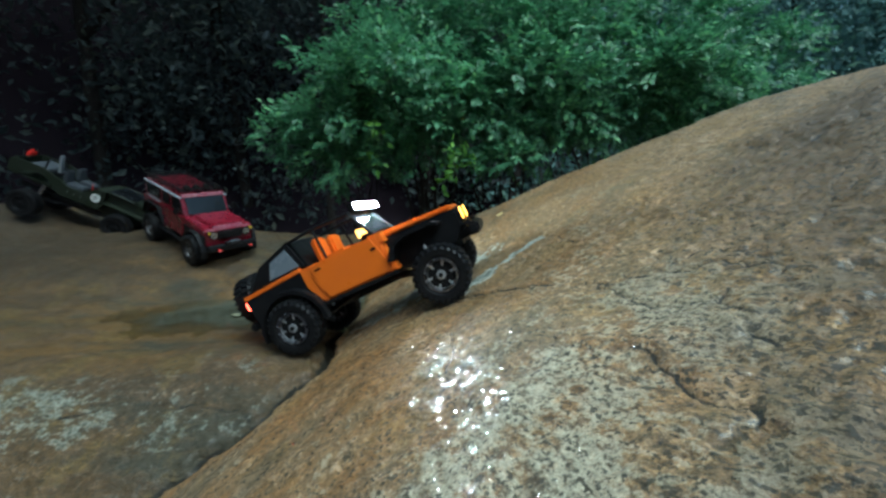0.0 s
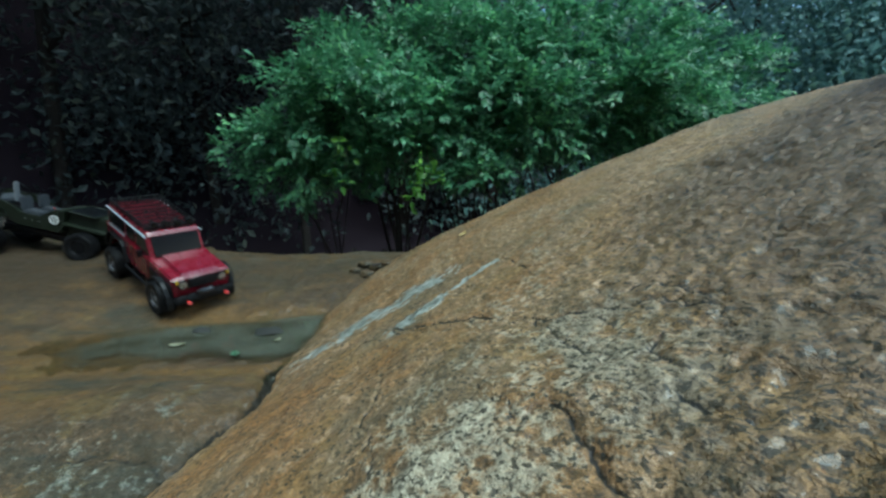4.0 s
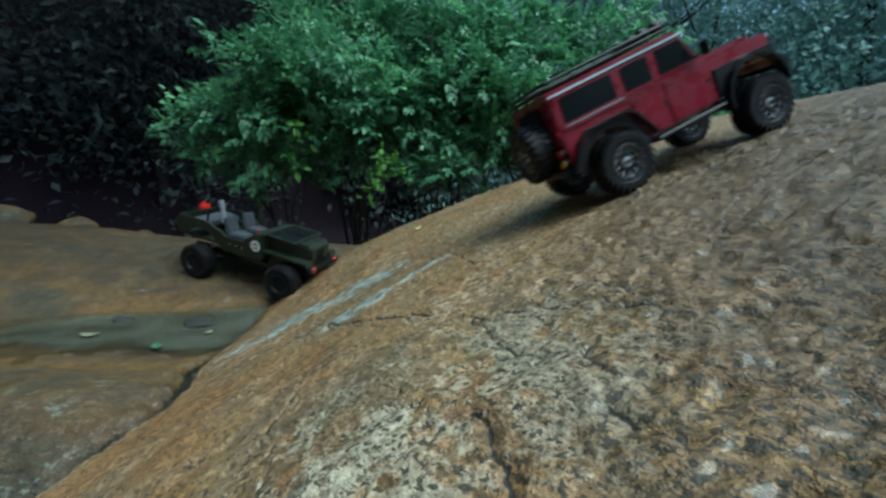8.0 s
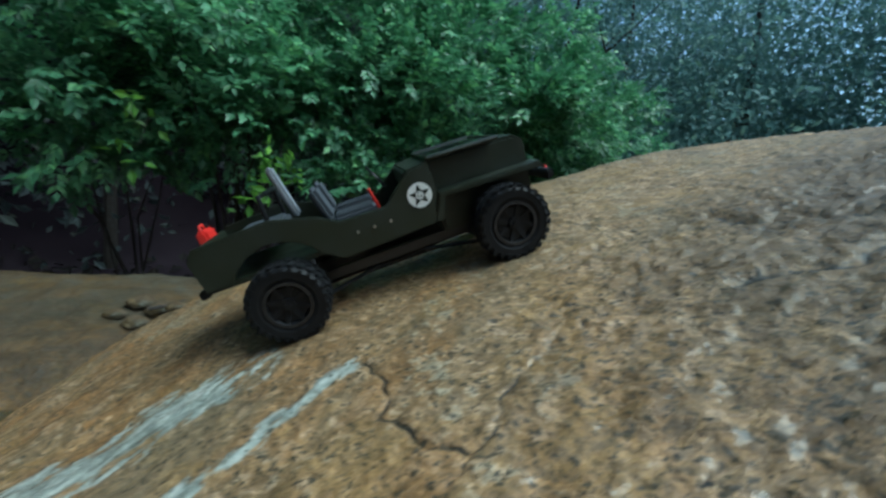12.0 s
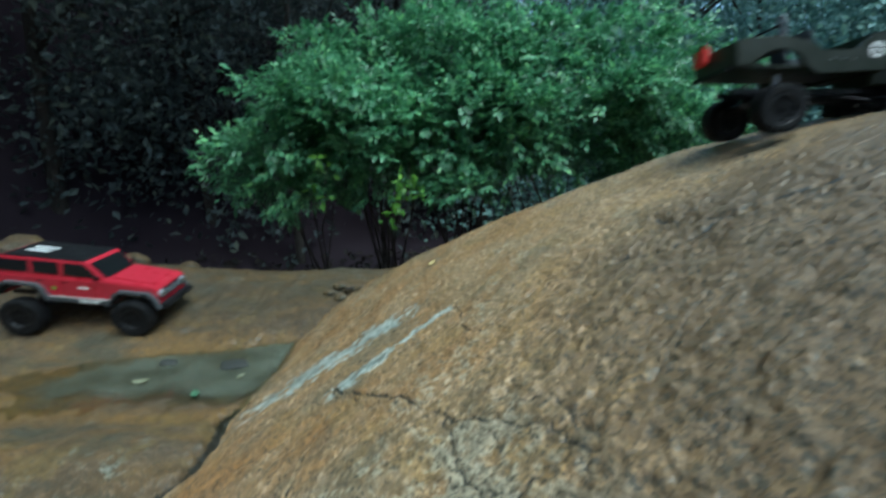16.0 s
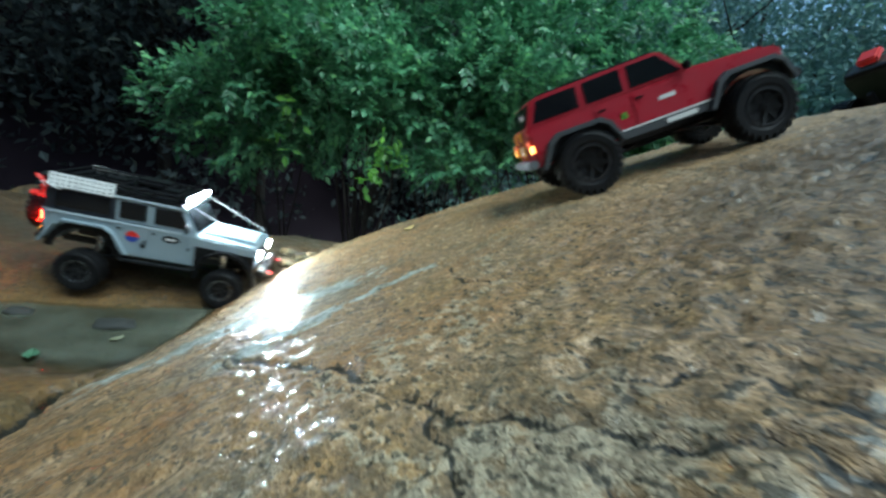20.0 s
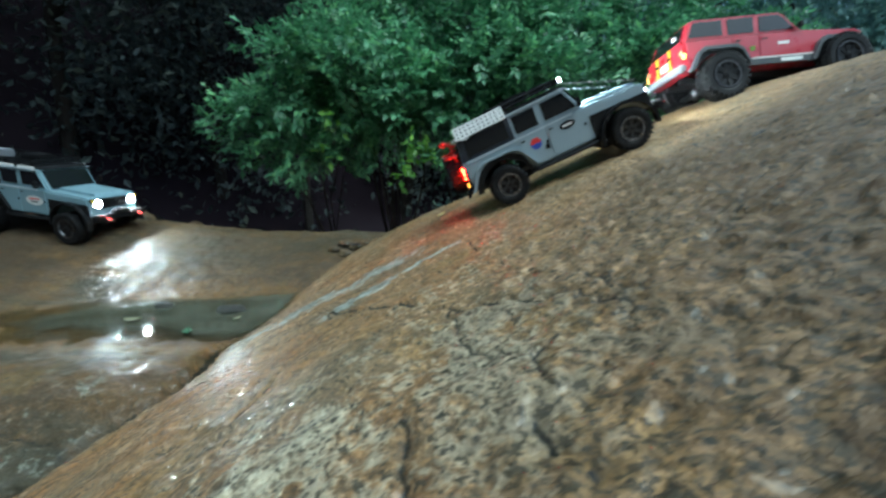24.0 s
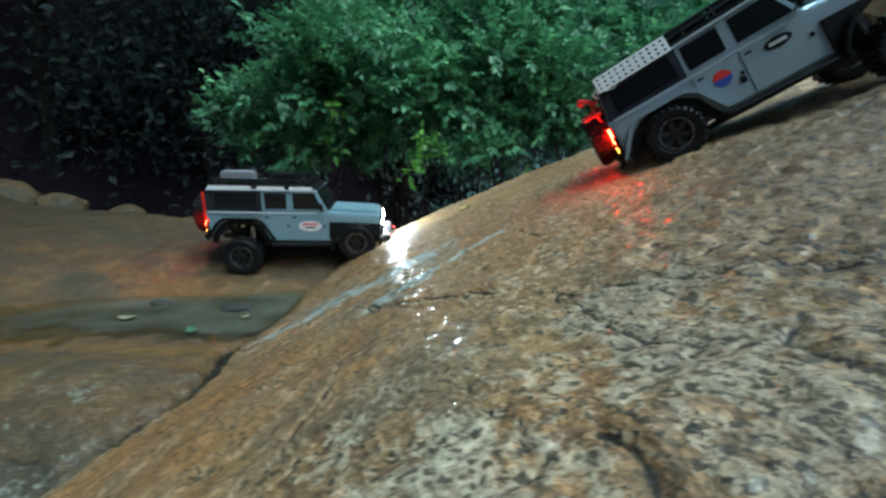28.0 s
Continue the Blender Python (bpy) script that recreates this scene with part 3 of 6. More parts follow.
def build_rocks():
    xs = axis((-1.2, -0.42, 0.04), (-0.42, -0.05, 0.005), (-0.05, 0.6, 0.0026), (0.6, 1.05, 0.004), (1.05, 2.2, 0.02), (2.2, 6.0, 0.12))
    ys = axis((-3.0, 0.1, 0.08), (0.1, 0.22, 0.006), (0.22, 0.95, 0.0026), (0.95, 1.25, 0.005), (1.25, 2.2, 0.012), (2.2, 4.5, 0.06))
    x, y = np.meshgrid(xs, ys)
    z = slope_height(x, y) + rough(x, y, *DOME_ROUGH)
    other = ledge_height(x, y) + rough(x, y, *LEDGE_ROUGH)
    # the crease's painted shade goes into the soil map
    dip, soil = joint(xs, ys, z, other)
    deep, fill_shade = groove(xs, ys, CRACKS, 40)
    quartz = np.zeros(x.shape)
    fray = rough(x, y, 3.3, ((0.07, 0.013), (0.025, 0.008)))
    for wide, line in VEINS:
        d, at = along(x, y, line)
        d = d + fray
        quartz = np.maximum(quartz, np.clip(1.2 - d / wide, 0, 1.1) * np.clip(4 * at + 0.35, 0, 1) * np.clip(5 * (1 - at) + 0.2, 0, 1))
    step, lip = scarps(x, y)
    pits = rough(x, y, 6.3, ((0.030, 0.0042), (0.012, 0.0030))) * smooth(0.10, 0.42, x + 0.35 * (0.5 - y)) * (1 - smooth(0.9, 1.15, y)) * (1 - smooth(1.0, 1.2, x))
    z += 0.0025 * quartz - deep - dip + step + pits
    # besides crack soil, the map holds shade painted along the flakes' lips
    fill_shade = np.maximum(fill_shade, 0.55 * lip)
    damp = 1 - 0.30 * smooth(0.0, 0.16, x) - 0.5 * smooth(0.22, 0.55, x + 0.3 * (0.5 - y))
    lichen = smooth(-0.04, 0.10, x - 0.6 * (y - 0.45)) * (0.35 + 0.65 * (1 - smooth(0.62, 0.85, y)) * (1 - 0.9 * smooth(0.36, 0.58, x))) * (1 - 0.55 * smooth(0.42, 0.54, y))
    # darker towards the dome's near right side
    darker = smooth(0.18, 0.75, x + 0.5 * (0.6 - y)) * (1 - smooth(0.8, 1.2, y)) + 0.1 * smooth(0.8, 1.3, x)
    z = np.maximum(z, -1.2)
    sheet("rock_dome", xs, ys, z, GRANITE, "smooth rust-brown granite dome with grey lichen patches and thin cracks", soil=np.maximum(soil, fill_shade), quartz=quartz, lichen=lichen, damp=damp, darker=darker)
    xs = axis((-7.0, -2.2, 0.12), (-2.2, -0.9, 0.02), (-0.9, -0.16, 0.005), (-0.16, 0.4, 0.05))
    ys = axis((-3.0, 0.3, 0.1), (0.3, 1.15, 0.005), (1.15, 1.6, 0.009), (1.6, 2.4, 0.015), (2.4, 4.0, 0.06))
    x, y = np.meshgrid(xs, ys)
    z = ledge_height(x, y) + rough(x, y, *LEDGE_ROUGH)
    # here too the soil map takes the crease's painted shade
    dip, soil = joint(xs, ys, slope_height(x, y) + rough(x, y, *DOME_ROUGH), z)
    deep, fill_shade = groove(xs, ys, LEDGE_CRACKS, 70)
    z -= deep + dip
    lichen = 1.25 * np.exp(-(((y - 0.70) / 0.08) ** 2)) * smooth(-0.30, -0.52, x) + 0.6 * smooth(1.7, 1.95, y)
    z = np.maximum(z, -1.2)
    # last map: darker towards the ledge's left and back
    sheet("rock_ledge", xs, ys, z, LEDGE, "low damp granite ledge stained ochre and brown beside the dome", soil=np.maximum(soil, fill_shade), quartz=0 * x, lichen=lichen, damp=0.40 + 0.60 * smooth(0.76, 0.92, y), darker=0.5 * smooth(-0.9, -1.6, x) + 0.50 * smooth(1.30, 1.6, y))
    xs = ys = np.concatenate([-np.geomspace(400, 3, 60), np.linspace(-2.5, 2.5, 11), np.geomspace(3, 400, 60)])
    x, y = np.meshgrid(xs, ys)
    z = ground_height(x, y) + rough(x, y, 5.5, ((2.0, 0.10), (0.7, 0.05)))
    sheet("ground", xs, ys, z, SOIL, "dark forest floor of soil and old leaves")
    # water standing in the basin
    xs, ys = axis((-1.5, -0.06, 0.01)), axis((0.96, 1.66, 0.01))
    x, y = np.meshgrid(xs, ys)
    bed = np.maximum(ledge_height(x, y) + rough(x, y, *LEDGE_ROUGH), slope_height(x, y))
    sheet("water", xs, ys, 0 * x + WATER, POOL, "shallow murky pool in the ledge's basin", depth=smooth(0.0, 0.016, WATER - bed))


LEDGE_CRACKS = [
    (0.0040, 0.009, (-0.75, 0.70, -0.57, 0.73, -0.47, 0.72, -0.33, 0.66)),
    (0.0030, 0.005, (-0.15, 1.80, -0.30, 1.66, -0.55, 1.62, -0.85, 1.66)),
    (0.0030, 0.004, (-1.3, 1.40, -1.0, 1.36, -0.75, 1.42)),
]


build_rocks()


# ---- leaves ----
def leaf_cloud(name, centres, per, size, spread, mat, parent, seed, flat=0.5):
    """Folded leaves in loose sprays round the given twig ends, as one mesh."""
    rng = np.random.default_rng(seed)
    n = len(centres) * per
    at = np.repeat(centres, per, 0) + rng.normal(size=(n, 3)) * spread
    ahead = rng.normal(size=(n, 3)) + (0, -0.5, -0.25)
    ahead /= np.linalg.norm(ahead, axis=1, keepdims=True)
    up = rng.normal(size=(n, 3)) * flat + (0, -0.55, 0.9)
    side = np.cross(ahead, up)
    side /= np.linalg.norm(side, axis=1, keepdims=True)
    up = np.cross(side, ahead)
    long = (size * rng.uniform(0.55, 1.25, n))[:, None]
    wide, dip = long * 0.26, long * 0.10
    co = np.stack([at, at + ahead * long * 0.45 - side * wide + up * dip, at + ahead * long * 0.5, at + ahead * long * 0.45 + side * wide + up * dip, at + ahead * long], 1)
    i = np.arange(n)[:, None] * 5
    faces = np.concatenate([np.concatenate([i, i + 1, i + 2], 1), np.concatenate([i + 1, i + 4, i + 2], 1), np.concatenate([i, i + 2, i + 3], 1), np.concatenate([i + 2, i + 4, i + 3], 1)])
    me = bpy.data.meshes.new(name)
    me.from_pydata(co.reshape(-1, 3), [], faces.tolist())
    me.materials.append(mat)
    ob = new(name, me)
    ob.parent = parent
    return ob


def lumps(centre, radii, count, seed, lumpy=0.28, shell=0.75):
    """Twig ends on and just inside an uneven crown."""
    rng = np.random.default_rng(seed)
    d = rng.normal(size=(count, 3))
    d /= np.linalg.norm(d, axis=1, keepdims=True)
    r = np.array([1 + lumpy * 2.2 * noise.noise((*(v * 2.3 + seed),)) for v in d])
    r *= np.where(rng.uniform(size=count) < 0.75, rng.uniform(shell, 1.0, count), rng.uniform(0.3, shell, count))
    return np.array(centre) + d * r[:, None] * np.array(radii)


def stem(name, points, thick, mat, parent, sides=7):
    """A tapered, bent stem through the points."""
    bm = bmesh.new()
    rings = []
    pts = [Vector(p) for p in points]
    for k, p in enumerate(pts):
        way = (pts[min(k + 1, len(pts) - 1)] - pts[max(k - 1, 0)]).normalized()
        a = way.orthogonal().normalized()
        b = way.cross(a)
        r = thick * (1 - 0.75 * k / max(1, len(pts) - 1))
        rings.append([bm.verts.new(p + (a * math.cos(v) + b * math.sin(v)) * r) for v in np.linspace(0, 2 * math.pi, sides, endpoint=False)])
    for lo, hi in zip(rings[:-1], rings[1:]):
        for k in range(sides):
            bm.faces.new((lo[k], lo[(k + 1) % sides], hi[(k + 1) % sides], hi[k]))
    bm.faces.new(rings[-1])
    return part(name, bm, mat, parent)


def sprays(name, centres, aims, mat, parent, seed, leaf):
    """Flat drooping sprays: a short twig's leaves in two ranks and a tip, each folded along its midrib."""
    rng = np.random.default_rng(seed)
    n, ranks = len(centres), 5
    aims = aims + rng.normal(size=(n, 3)) * 0.45 + (0, -0.15, -0.30)
    aims /= np.linalg.norm(aims, axis=1, keepdims=True)
    over = rng.normal(size=(n, 3)) * 0.28 + (0, -0.25, 1.0)
    side = np.cross(aims, over)
    side /= np.linalg.norm(side, axis=1, keepdims=True)
    over = np.cross(side, aims)
    roots, ways, longs = [], [], []
    reach = (leaf * rng.uniform(1.3, 2.4, n))[:, None]
    for k in range(ranks):
        for hand in (-1, 1) if k < ranks - 1 else (0,):
            roots.append(centres + aims * reach * (k / (ranks - 1)))
            w = aims * (0.75 + 0.25 * (hand == 0)) + side * hand * rng.uniform(0.7, 1.1, (n, 1)) + over * rng.normal(size=(n, 1)) * 0.22 - np.array((0, 0, 0.18))
            ways.append(w / np.linalg.norm(w, axis=1, keepdims=True))
            longs.append(leaf * rng.uniform(0.6, 1.15, (n, 1)) * (1.0 if hand else 1.15))
    at, ahead, long = np.concatenate(roots), np.concatenate(ways), np.concatenate(longs)
    up = np.tile(over, (len(roots), 1)) + rng.normal(size=at.shape) * 0.25
    across = np.cross(ahead, up)
    across /= np.linalg.norm(across, axis=1, keepdims=True)
    up = np.cross(across, ahead)
    wide, dip = long * 0.25, long * 0.07
    co = np.stack([at, at + ahead * long * 0.42 - across * wide + up * dip, at + ahead * long * 0.5, at + ahead * long * 0.42 + across * wide + up * dip, at + ahead * long - up * dip], 1)
    i = np.arange(len(at))[:, None] * 5
    faces = np.concatenate([np.concatenate([i, i + 1, i + 2], 1), np.concatenate([i + 1, i + 4, i + 2], 1), np.concatenate([i, i + 2, i + 3], 1), np.concatenate([i + 2, i + 4, i + 3], 1)])
    me = bpy.data.meshes.new(name)
    me.from_pydata(co.reshape(-1, 3), [], faces.tolist())
    me.materials.append(mat)
    ob = new(name, me)
    ob.parent = parent
    return ob


def bush(centre, radii, base, count, seed, label, floor=0.40, leaf=0.046):
    """Arching branches that carry separate boughs of leaf sprays, with dark gaps between them; no leaf hangs below floor."""
    root = tagged(new("bush"), label, "bush", "bushes behind the rock")
    root.location = base
    rel = np.array(centre) - np.array(base)
    rng = np.random.default_rng(seed)
    low = floor - base[2]
    boughs = []
    while len(boughs) < 15:
        d = rng.normal(size=3)
        d /= np.linalg.norm(d)
        c = rel + d * np.array(radii) * rng.uniform(0.55, 1.0)
        if c[2] > low + 0.02:
            boughs.append(c)
    for k, c in enumerate(boughs[:5]):
        mid = c * 0.55 + np.array([rng.uniform(-0.1, 0.1), rng.uniform(-0.05, 0.1), 0.06])
        stem("branch", [(rng.uniform(-0.06, 0.06), rng.uniform(-0.05, 0.05), 0), mid, c], rng.uniform(0.006, 0.013), BARK, root)
    at, aim = [], []
    for c in boughs:
        size = rng.uniform(0.16, 0.27) * np.array((1.15, 1.0, 0.80))
        d = rng.normal(size=(int(count / 11), 3))
        d /= np.linalg.norm(d, axis=1, keepdims=True)
        d[:, 2] = np.where(d[:, 2] < -0.25, -d[:, 2], d[:, 2])
        at.append(c + d * size * rng.uniform(0.55, 1.05, (len(d), 1)))
        aim.append(d)
    d = rng.normal(size=(count // 3, 3))
    d /= np.linalg.norm(d, axis=1, keepdims=True)
    at.append(rel + d * np.array(radii) * rng.uniform(0.35, 0.95, (len(d), 1)))
    aim.append(d)
    at, aim = np.concatenate(at), np.concatenate(aim)
    ragged = low + 0.05 * np.sin(at[:, 0] * 23 + seed) + 0.03 * np.sin(at[:, 0] * 57)
    keep = at[:, 2] > ragged
    sprays("crown", at[keep], aim[keep], LEAF, root, seed, leaf)
    return root


def build_bushes():
    bush((-0.56, 2.60, 0.64), (0.34, 0.36, 0.36), (-0.50, 2.9, -0.3), 560, 1, "dense green bush overhanging the back of the ledge", 0.33)
    bush((-0.10, 2.58, 0.78), (0.52, 0.40, 0.40), (0.0, 2.9, -0.3), 820, 2, "dense green bush overhanging the back of the ledge", 0.35)
    bush((0.55, 2.62, 0.84), (0.55, 0.45, 0.50), (0.6, 3.0, -0.3), 860, 3, "glossy green bush behind the dome's back", 0.38)
    bush((1.15, 2.72, 1.02), (0.60, 0.48, 0.58), (1.2, 3.0, -0.4), 860, 4, "tall glossy green bush behind the dome", 0.34)
    bush((1.72, 2.85, 0.98), (0.55, 0.50, 0.58), (1.8, 3.1, -0.4), 760, 5, "tall green bush behind the dome", 0.2)
    bush((-0.15, 3.0, 1.15), (0.60, 0.42, 0.42), (-0.1, 3.2, -0.3), 560, 6, "loose green bush behind the front row", 0.6)
    bush((0.55, 3.1, 1.35), (0.70, 0.42, 0.40), (0.5, 3.3, -0.3), 560, 7, "loose green bush behind the front row", 0.6)
    bush((2.15, 3.2, 1.10), (0.55, 0.45, 0.50), (2.2, 3.4, -0.4), 520, 9, "shaded green bush at the edge of the woods", 0.2)
    bush((2.4, 3.5, 0.85), (0.8, 0.6, 0.55), (2.4, 3.8, -0.4), 480, 8, "low bush at the foot of the woods", 0.1)
    rng = np.random.default_rng(5)
    for at, n in (((0.14, 2.22, 0.52), 10), ((0.12, 2.20, 0.38), 5), ((-0.30, 2.2, 0.56), 5)):
        spray = tagged(new("leafy_twig"), "pale young leaves on a drooping twig under the bush", "twig", "drooping twigs")
        spray.location = at
        stem("stalk", [(0, 0.30, 0.12), (0, 0.1, 0.05), (0.01, 0.0, -0.05)], 0.004, BARK, spray)
        leaf_cloud("young_leaves", rng.normal(size=(n, 3)) * (0.045, 0.03, 0.05), 4, 0.05, 0.02, LEAF_YOUNG, spray, 9)


def tree(x, y, high, thick, lean, crowns, seed, label, mat, leaf=0.09, per=9):
    root = tagged(new("tree"), label, "tree", "trees of the woods")
    root.location = (x, y, -0.5)
    rng = random.Random(seed)
    pts = [(lean * k / 5 + rng.uniform(-0.05, 0.05), rng.uniform(-0.05, 0.05), high * k / 5) for k in range(6)]
    stem("trunk", pts, thick, BARK, root, 10)
    for k in range(4):
        a = rng.uniform(0, 6.28)
        z0 = high * rng.uniform(0.35, 0.75)
        far = rng.uniform(0.6, 1.4)
        x0 = lean * z0 / high
        stem("limb", [(x0, 0, z0), (x0 + far * 0.5 * math.cos(a), far * 0.5 * math.sin(a), z0 + 0.4), (x0 + far * math.cos(a), far * math.sin(a), z0 + 1.0)], thick * 0.4, BARK, root)
    pts = [lumps((lean * 0.8 + cx, cy, cz), (rx, ry, rz), n, seed + k, 0.35, 0.5) for k, (cx, cy, cz, rx, ry, rz, n) in enumerate(crowns)]
    leaf_cloud("crown", np.concatenate(pts), per, leaf, 0.10, mat, root, seed, 0.8)
    return root


def build_woods():
    rng = random.Random(11)
    # Trees far left and behind are unseen, added to block the low sky.
    spots = [(-3.5, 2.7), (-3.7, 1.1), (-6.0, 3.2), (-5.0, 5.2), (-3.6, 4.4), (-2.3, 5.0), (-1.2, 4.6), (-0.2, 5.3), (0.9, 5.0), (2.0, 5.6), (3.2, 5.4), (4.4, 5.0), (5.4, 4.0), (6.4, 6.2), (3.8, 7.6), (1.4, 8.0), (-1.6, 7.6), (-4.4, 7.8), (7.5, 2.4), (-5.5, 0.5), (-6.0, -2.5), (-4.0, -5.0), (-1.5, -6.0), (1.5, -6.2), (4.5, -5.2), (6.8, -2.0)]
    for k, (x, y) in enumerate(spots):
        high = rng.uniform(4.2, 6.0)
        # left-hand trees take the shaded leaf colour, the others the misty one
        dark = x < 0.2
        crowns = [(0, 0, high * 0.85, 1.5, 1.3, 1.3, 260 if dark else 120), (rng.uniform(-0.4, 0.4), -0.3, high * 0.55, 1.1, 0.9, 0.9, 60 if dark else 60)]
        if dark:
            # overhead crowns, added above the view to shade the left side
            crowns += [(0.2, -1.0, high * 0.8, 1.6, 1.6, 0.7, 260)]
        else:
            crowns += [(rng.uniform(-0.3, 0.3), 0.2, 0.8, 1.1, 0.7, 0.6, 120)]
        if k == 0:
            # boughs added out of sight to darken the ledge's left back
            crowns += [(1.7, -0.4, 3.3, 1.3, 1.2, 0.45, 420), (2.6, 0.1, 3.6, 0.9, 1.0, 0.4, 260)]
        tree(x, y, high, rng.uniform(0.05, 0.10), rng.uniform(-0.4, 0.6), crowns, 20 + k, "slender dark-barked tree of the damp woods", LEAF_SHADED if dark else LEAF_MIST)
    far = tagged(new("far_woods"), "far dark woods behind the clearing", "woods", "", "stuff")
    deep, misty = [], []
    for k in range(175):
        # clumps from the 140th on ring the unseen sides to cut low sky
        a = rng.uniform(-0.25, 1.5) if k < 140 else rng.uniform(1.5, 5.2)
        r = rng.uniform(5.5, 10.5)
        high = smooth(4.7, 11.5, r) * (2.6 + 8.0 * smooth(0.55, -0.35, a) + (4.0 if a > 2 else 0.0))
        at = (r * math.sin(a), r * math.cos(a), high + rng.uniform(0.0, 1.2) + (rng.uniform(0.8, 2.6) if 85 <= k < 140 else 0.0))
        # shade and haze lie in the leaf colour: dim to the left, pale right
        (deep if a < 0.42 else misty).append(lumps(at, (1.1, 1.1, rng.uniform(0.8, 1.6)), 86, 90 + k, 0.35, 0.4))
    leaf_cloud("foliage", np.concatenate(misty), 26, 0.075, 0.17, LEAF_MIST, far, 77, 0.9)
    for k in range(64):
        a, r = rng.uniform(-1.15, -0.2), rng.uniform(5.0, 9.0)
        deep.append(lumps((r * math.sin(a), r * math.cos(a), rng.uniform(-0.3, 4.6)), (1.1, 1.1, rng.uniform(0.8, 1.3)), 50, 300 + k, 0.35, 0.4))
    leaf_cloud("foliage", np.concatenate(deep), 15, 0.105, 0.17, LEAF_SHADED, far, 78, 0.9)


def pebble(at, size, seed, mat, label):
    bm = bmesh.new()
    bmesh.ops.create_icosphere(bm, subdivisions=3, radius=1)
    for v in bm.verts:
        v.co *= 1 + 0.30 * noise.noise(v.co * 1.3 + Vector((seed, 0, 0))) + 0.10 * noise.noise(v.co * 4 + Vector((0, seed, 0)))
        v.co = Vector((v.co.x * size[0], v.co.y * size[1], v.co.z * size[2]))
    ob = part("boulder", bm, mat, None, label, True)
    ob.location = at
    return tagged(ob, label, "boulder", "boulders at the ledge's back")


def fallen_leaf(x, y, long, turn, mat, label):
    """A curled dead leaf lying on the rock."""
    bm = bmesh.new()
    rows = []
    for k in range(7):
        s = k / 6
        w = 0.30 * math.sin(math.pi * min(1, s * 0.95 + 0.04)) ** 0.8
        rows.append([bm.verts.new((long * (s - 0.5), long * w * j, long * (0.10 * (2 * s - 1) ** 2 + 0.12 * abs(j)))) for j in (-1, 0, 1)])
    for a, b in zip(rows[:-1], rows[1:]):
        for j in (0, 1):
            bm.faces.new((a[j], a[j + 1], b[j + 1], b[j]))
    ob = part("fallen_leaf", bm, mat, None, label)
    ob.matrix_basis = Matrix.Translation((x, y, max(rock_height(x, y), WATER if -1.0 < x < -0.28 and 1.0 < y < 1.5 else -9) + 0.001)) @ pose(0, 0, 0, 0, -24 if x > -0.1 else 0, turn)
    tagged(ob, label, "leaf", "fallen leaves")


def build_litter():
    for k, (x, y, a, b, c) in enumerate(((-1.62, 2.22, 0.10, 0.08, 0.06), (-1.35, 2.25, 0.08, 0.07, 0.05), (-1.95, 2.3, 0.14, 0.10, 0.09), (-1.1, 2.32, 0.06, 0.06, 0.04))):
        pebble((x, y, rock_height(x, y) + c * 0.5), (a, b, c), k * 3.7, LEDGE, "grey weathered boulder half hidden behind the ledge")
    fallen_leaf(0.25, 1.50, 0.034, 35, DRY_LEAF, "dry yellow leaf lying on the dome")
    fallen_leaf(-0.62, 1.20, 0.045, 10, WET_LEAF, "dull leaf floating on the pool")
    fallen_leaf(-0.42, 1.12, 0.040, 120, WET_GREEN, "green leaf floating on the pool")
    fallen_leaf(-0.34, 1.22, 0.030, 70, WET_LEAF, "dull leaf floating on the pool")
    for k, (x, y, r) in enumerate(((-0.40, 1.30, 0.045), (-0.62, 1.33, 0.03))):
        pebble((x, y, WATER), (r, r * 0.7, 0.012), 20 + k, WET_STONE, "dark wet stone standing out of the pool")
    for k, (x, y, a) in enumerate(((-0.13, 1.70, 0.030), (-0.09, 1.75, 0.040), (-0.15, 1.79, 0.034), (-0.05, 1.69, 0.022), (-0.19, 1.74, 0.024))):
        pebble((x, y, rock_height(x, y) + a * 0.25), (a, a * 0.8, a * 0.55), 40 + k, LEDGE, "broken brown stone at the foot of the dome")
    twig = tagged(new("stick"), "short dark stick lying at the foot of the dome", "stick")
    twig.location = (-0.06, 1.72, rock_height(-0.06, 1.72))
    stem("shaft", [(-0.05, -0.02, 0.006), (0.0, 0.0, 0.012), (0.05, 0.01, 0.008)], 0.006, BARK, twig)
    stem("side_shoot", [(0.0, 0.0, 0.012), (0.02, 0.03, 0.02)], 0.003, BARK, twig)


def build_floor_litter():
    rng = np.random.default_rng(31)
    r, a = 1.5 + 3.4 * rng.uniform(size=4000) ** 0.7, rng.uniform(0, 6.28, 4000)
    x, y = r * np.sin(a), r * np.cos(a)
    z = ground_height(x, y) + rough(x, y, 5.5, ((2.0, 0.10), (0.7, 0.05))) + 0.012
    litter = tagged(new("leaf_litter"), "old brown leaves strewn over the forest floor", "leaves", "", "stuff")
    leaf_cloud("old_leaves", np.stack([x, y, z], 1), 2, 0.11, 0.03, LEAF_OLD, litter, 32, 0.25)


build_bushes()
build_floor_litter()
build_woods()
build_litter()


# ---- model vehicles: x ahead, y to the left, z up from the ground ----
R, HALF, BASE = 0.058, 0.1675, 0.335


def add_box(bm, at, size, bevel=0.0015, turn=None):
    m = Matrix.Translation(at) @ (turn or Matrix()) @ Matrix.Diagonal((*size, 1))
    made = bmesh.ops.create_cube(bm, size=1, matrix=m)["verts"]
    if bevel:
        edges = list({e for v in made for e in v.link_edges})
        bmesh.ops.bevel(bm, geom=edges, offset=min(bevel, 0.4 * min(size)), segments=2, affect="EDGES", clamp_overlap=True)
    return bm


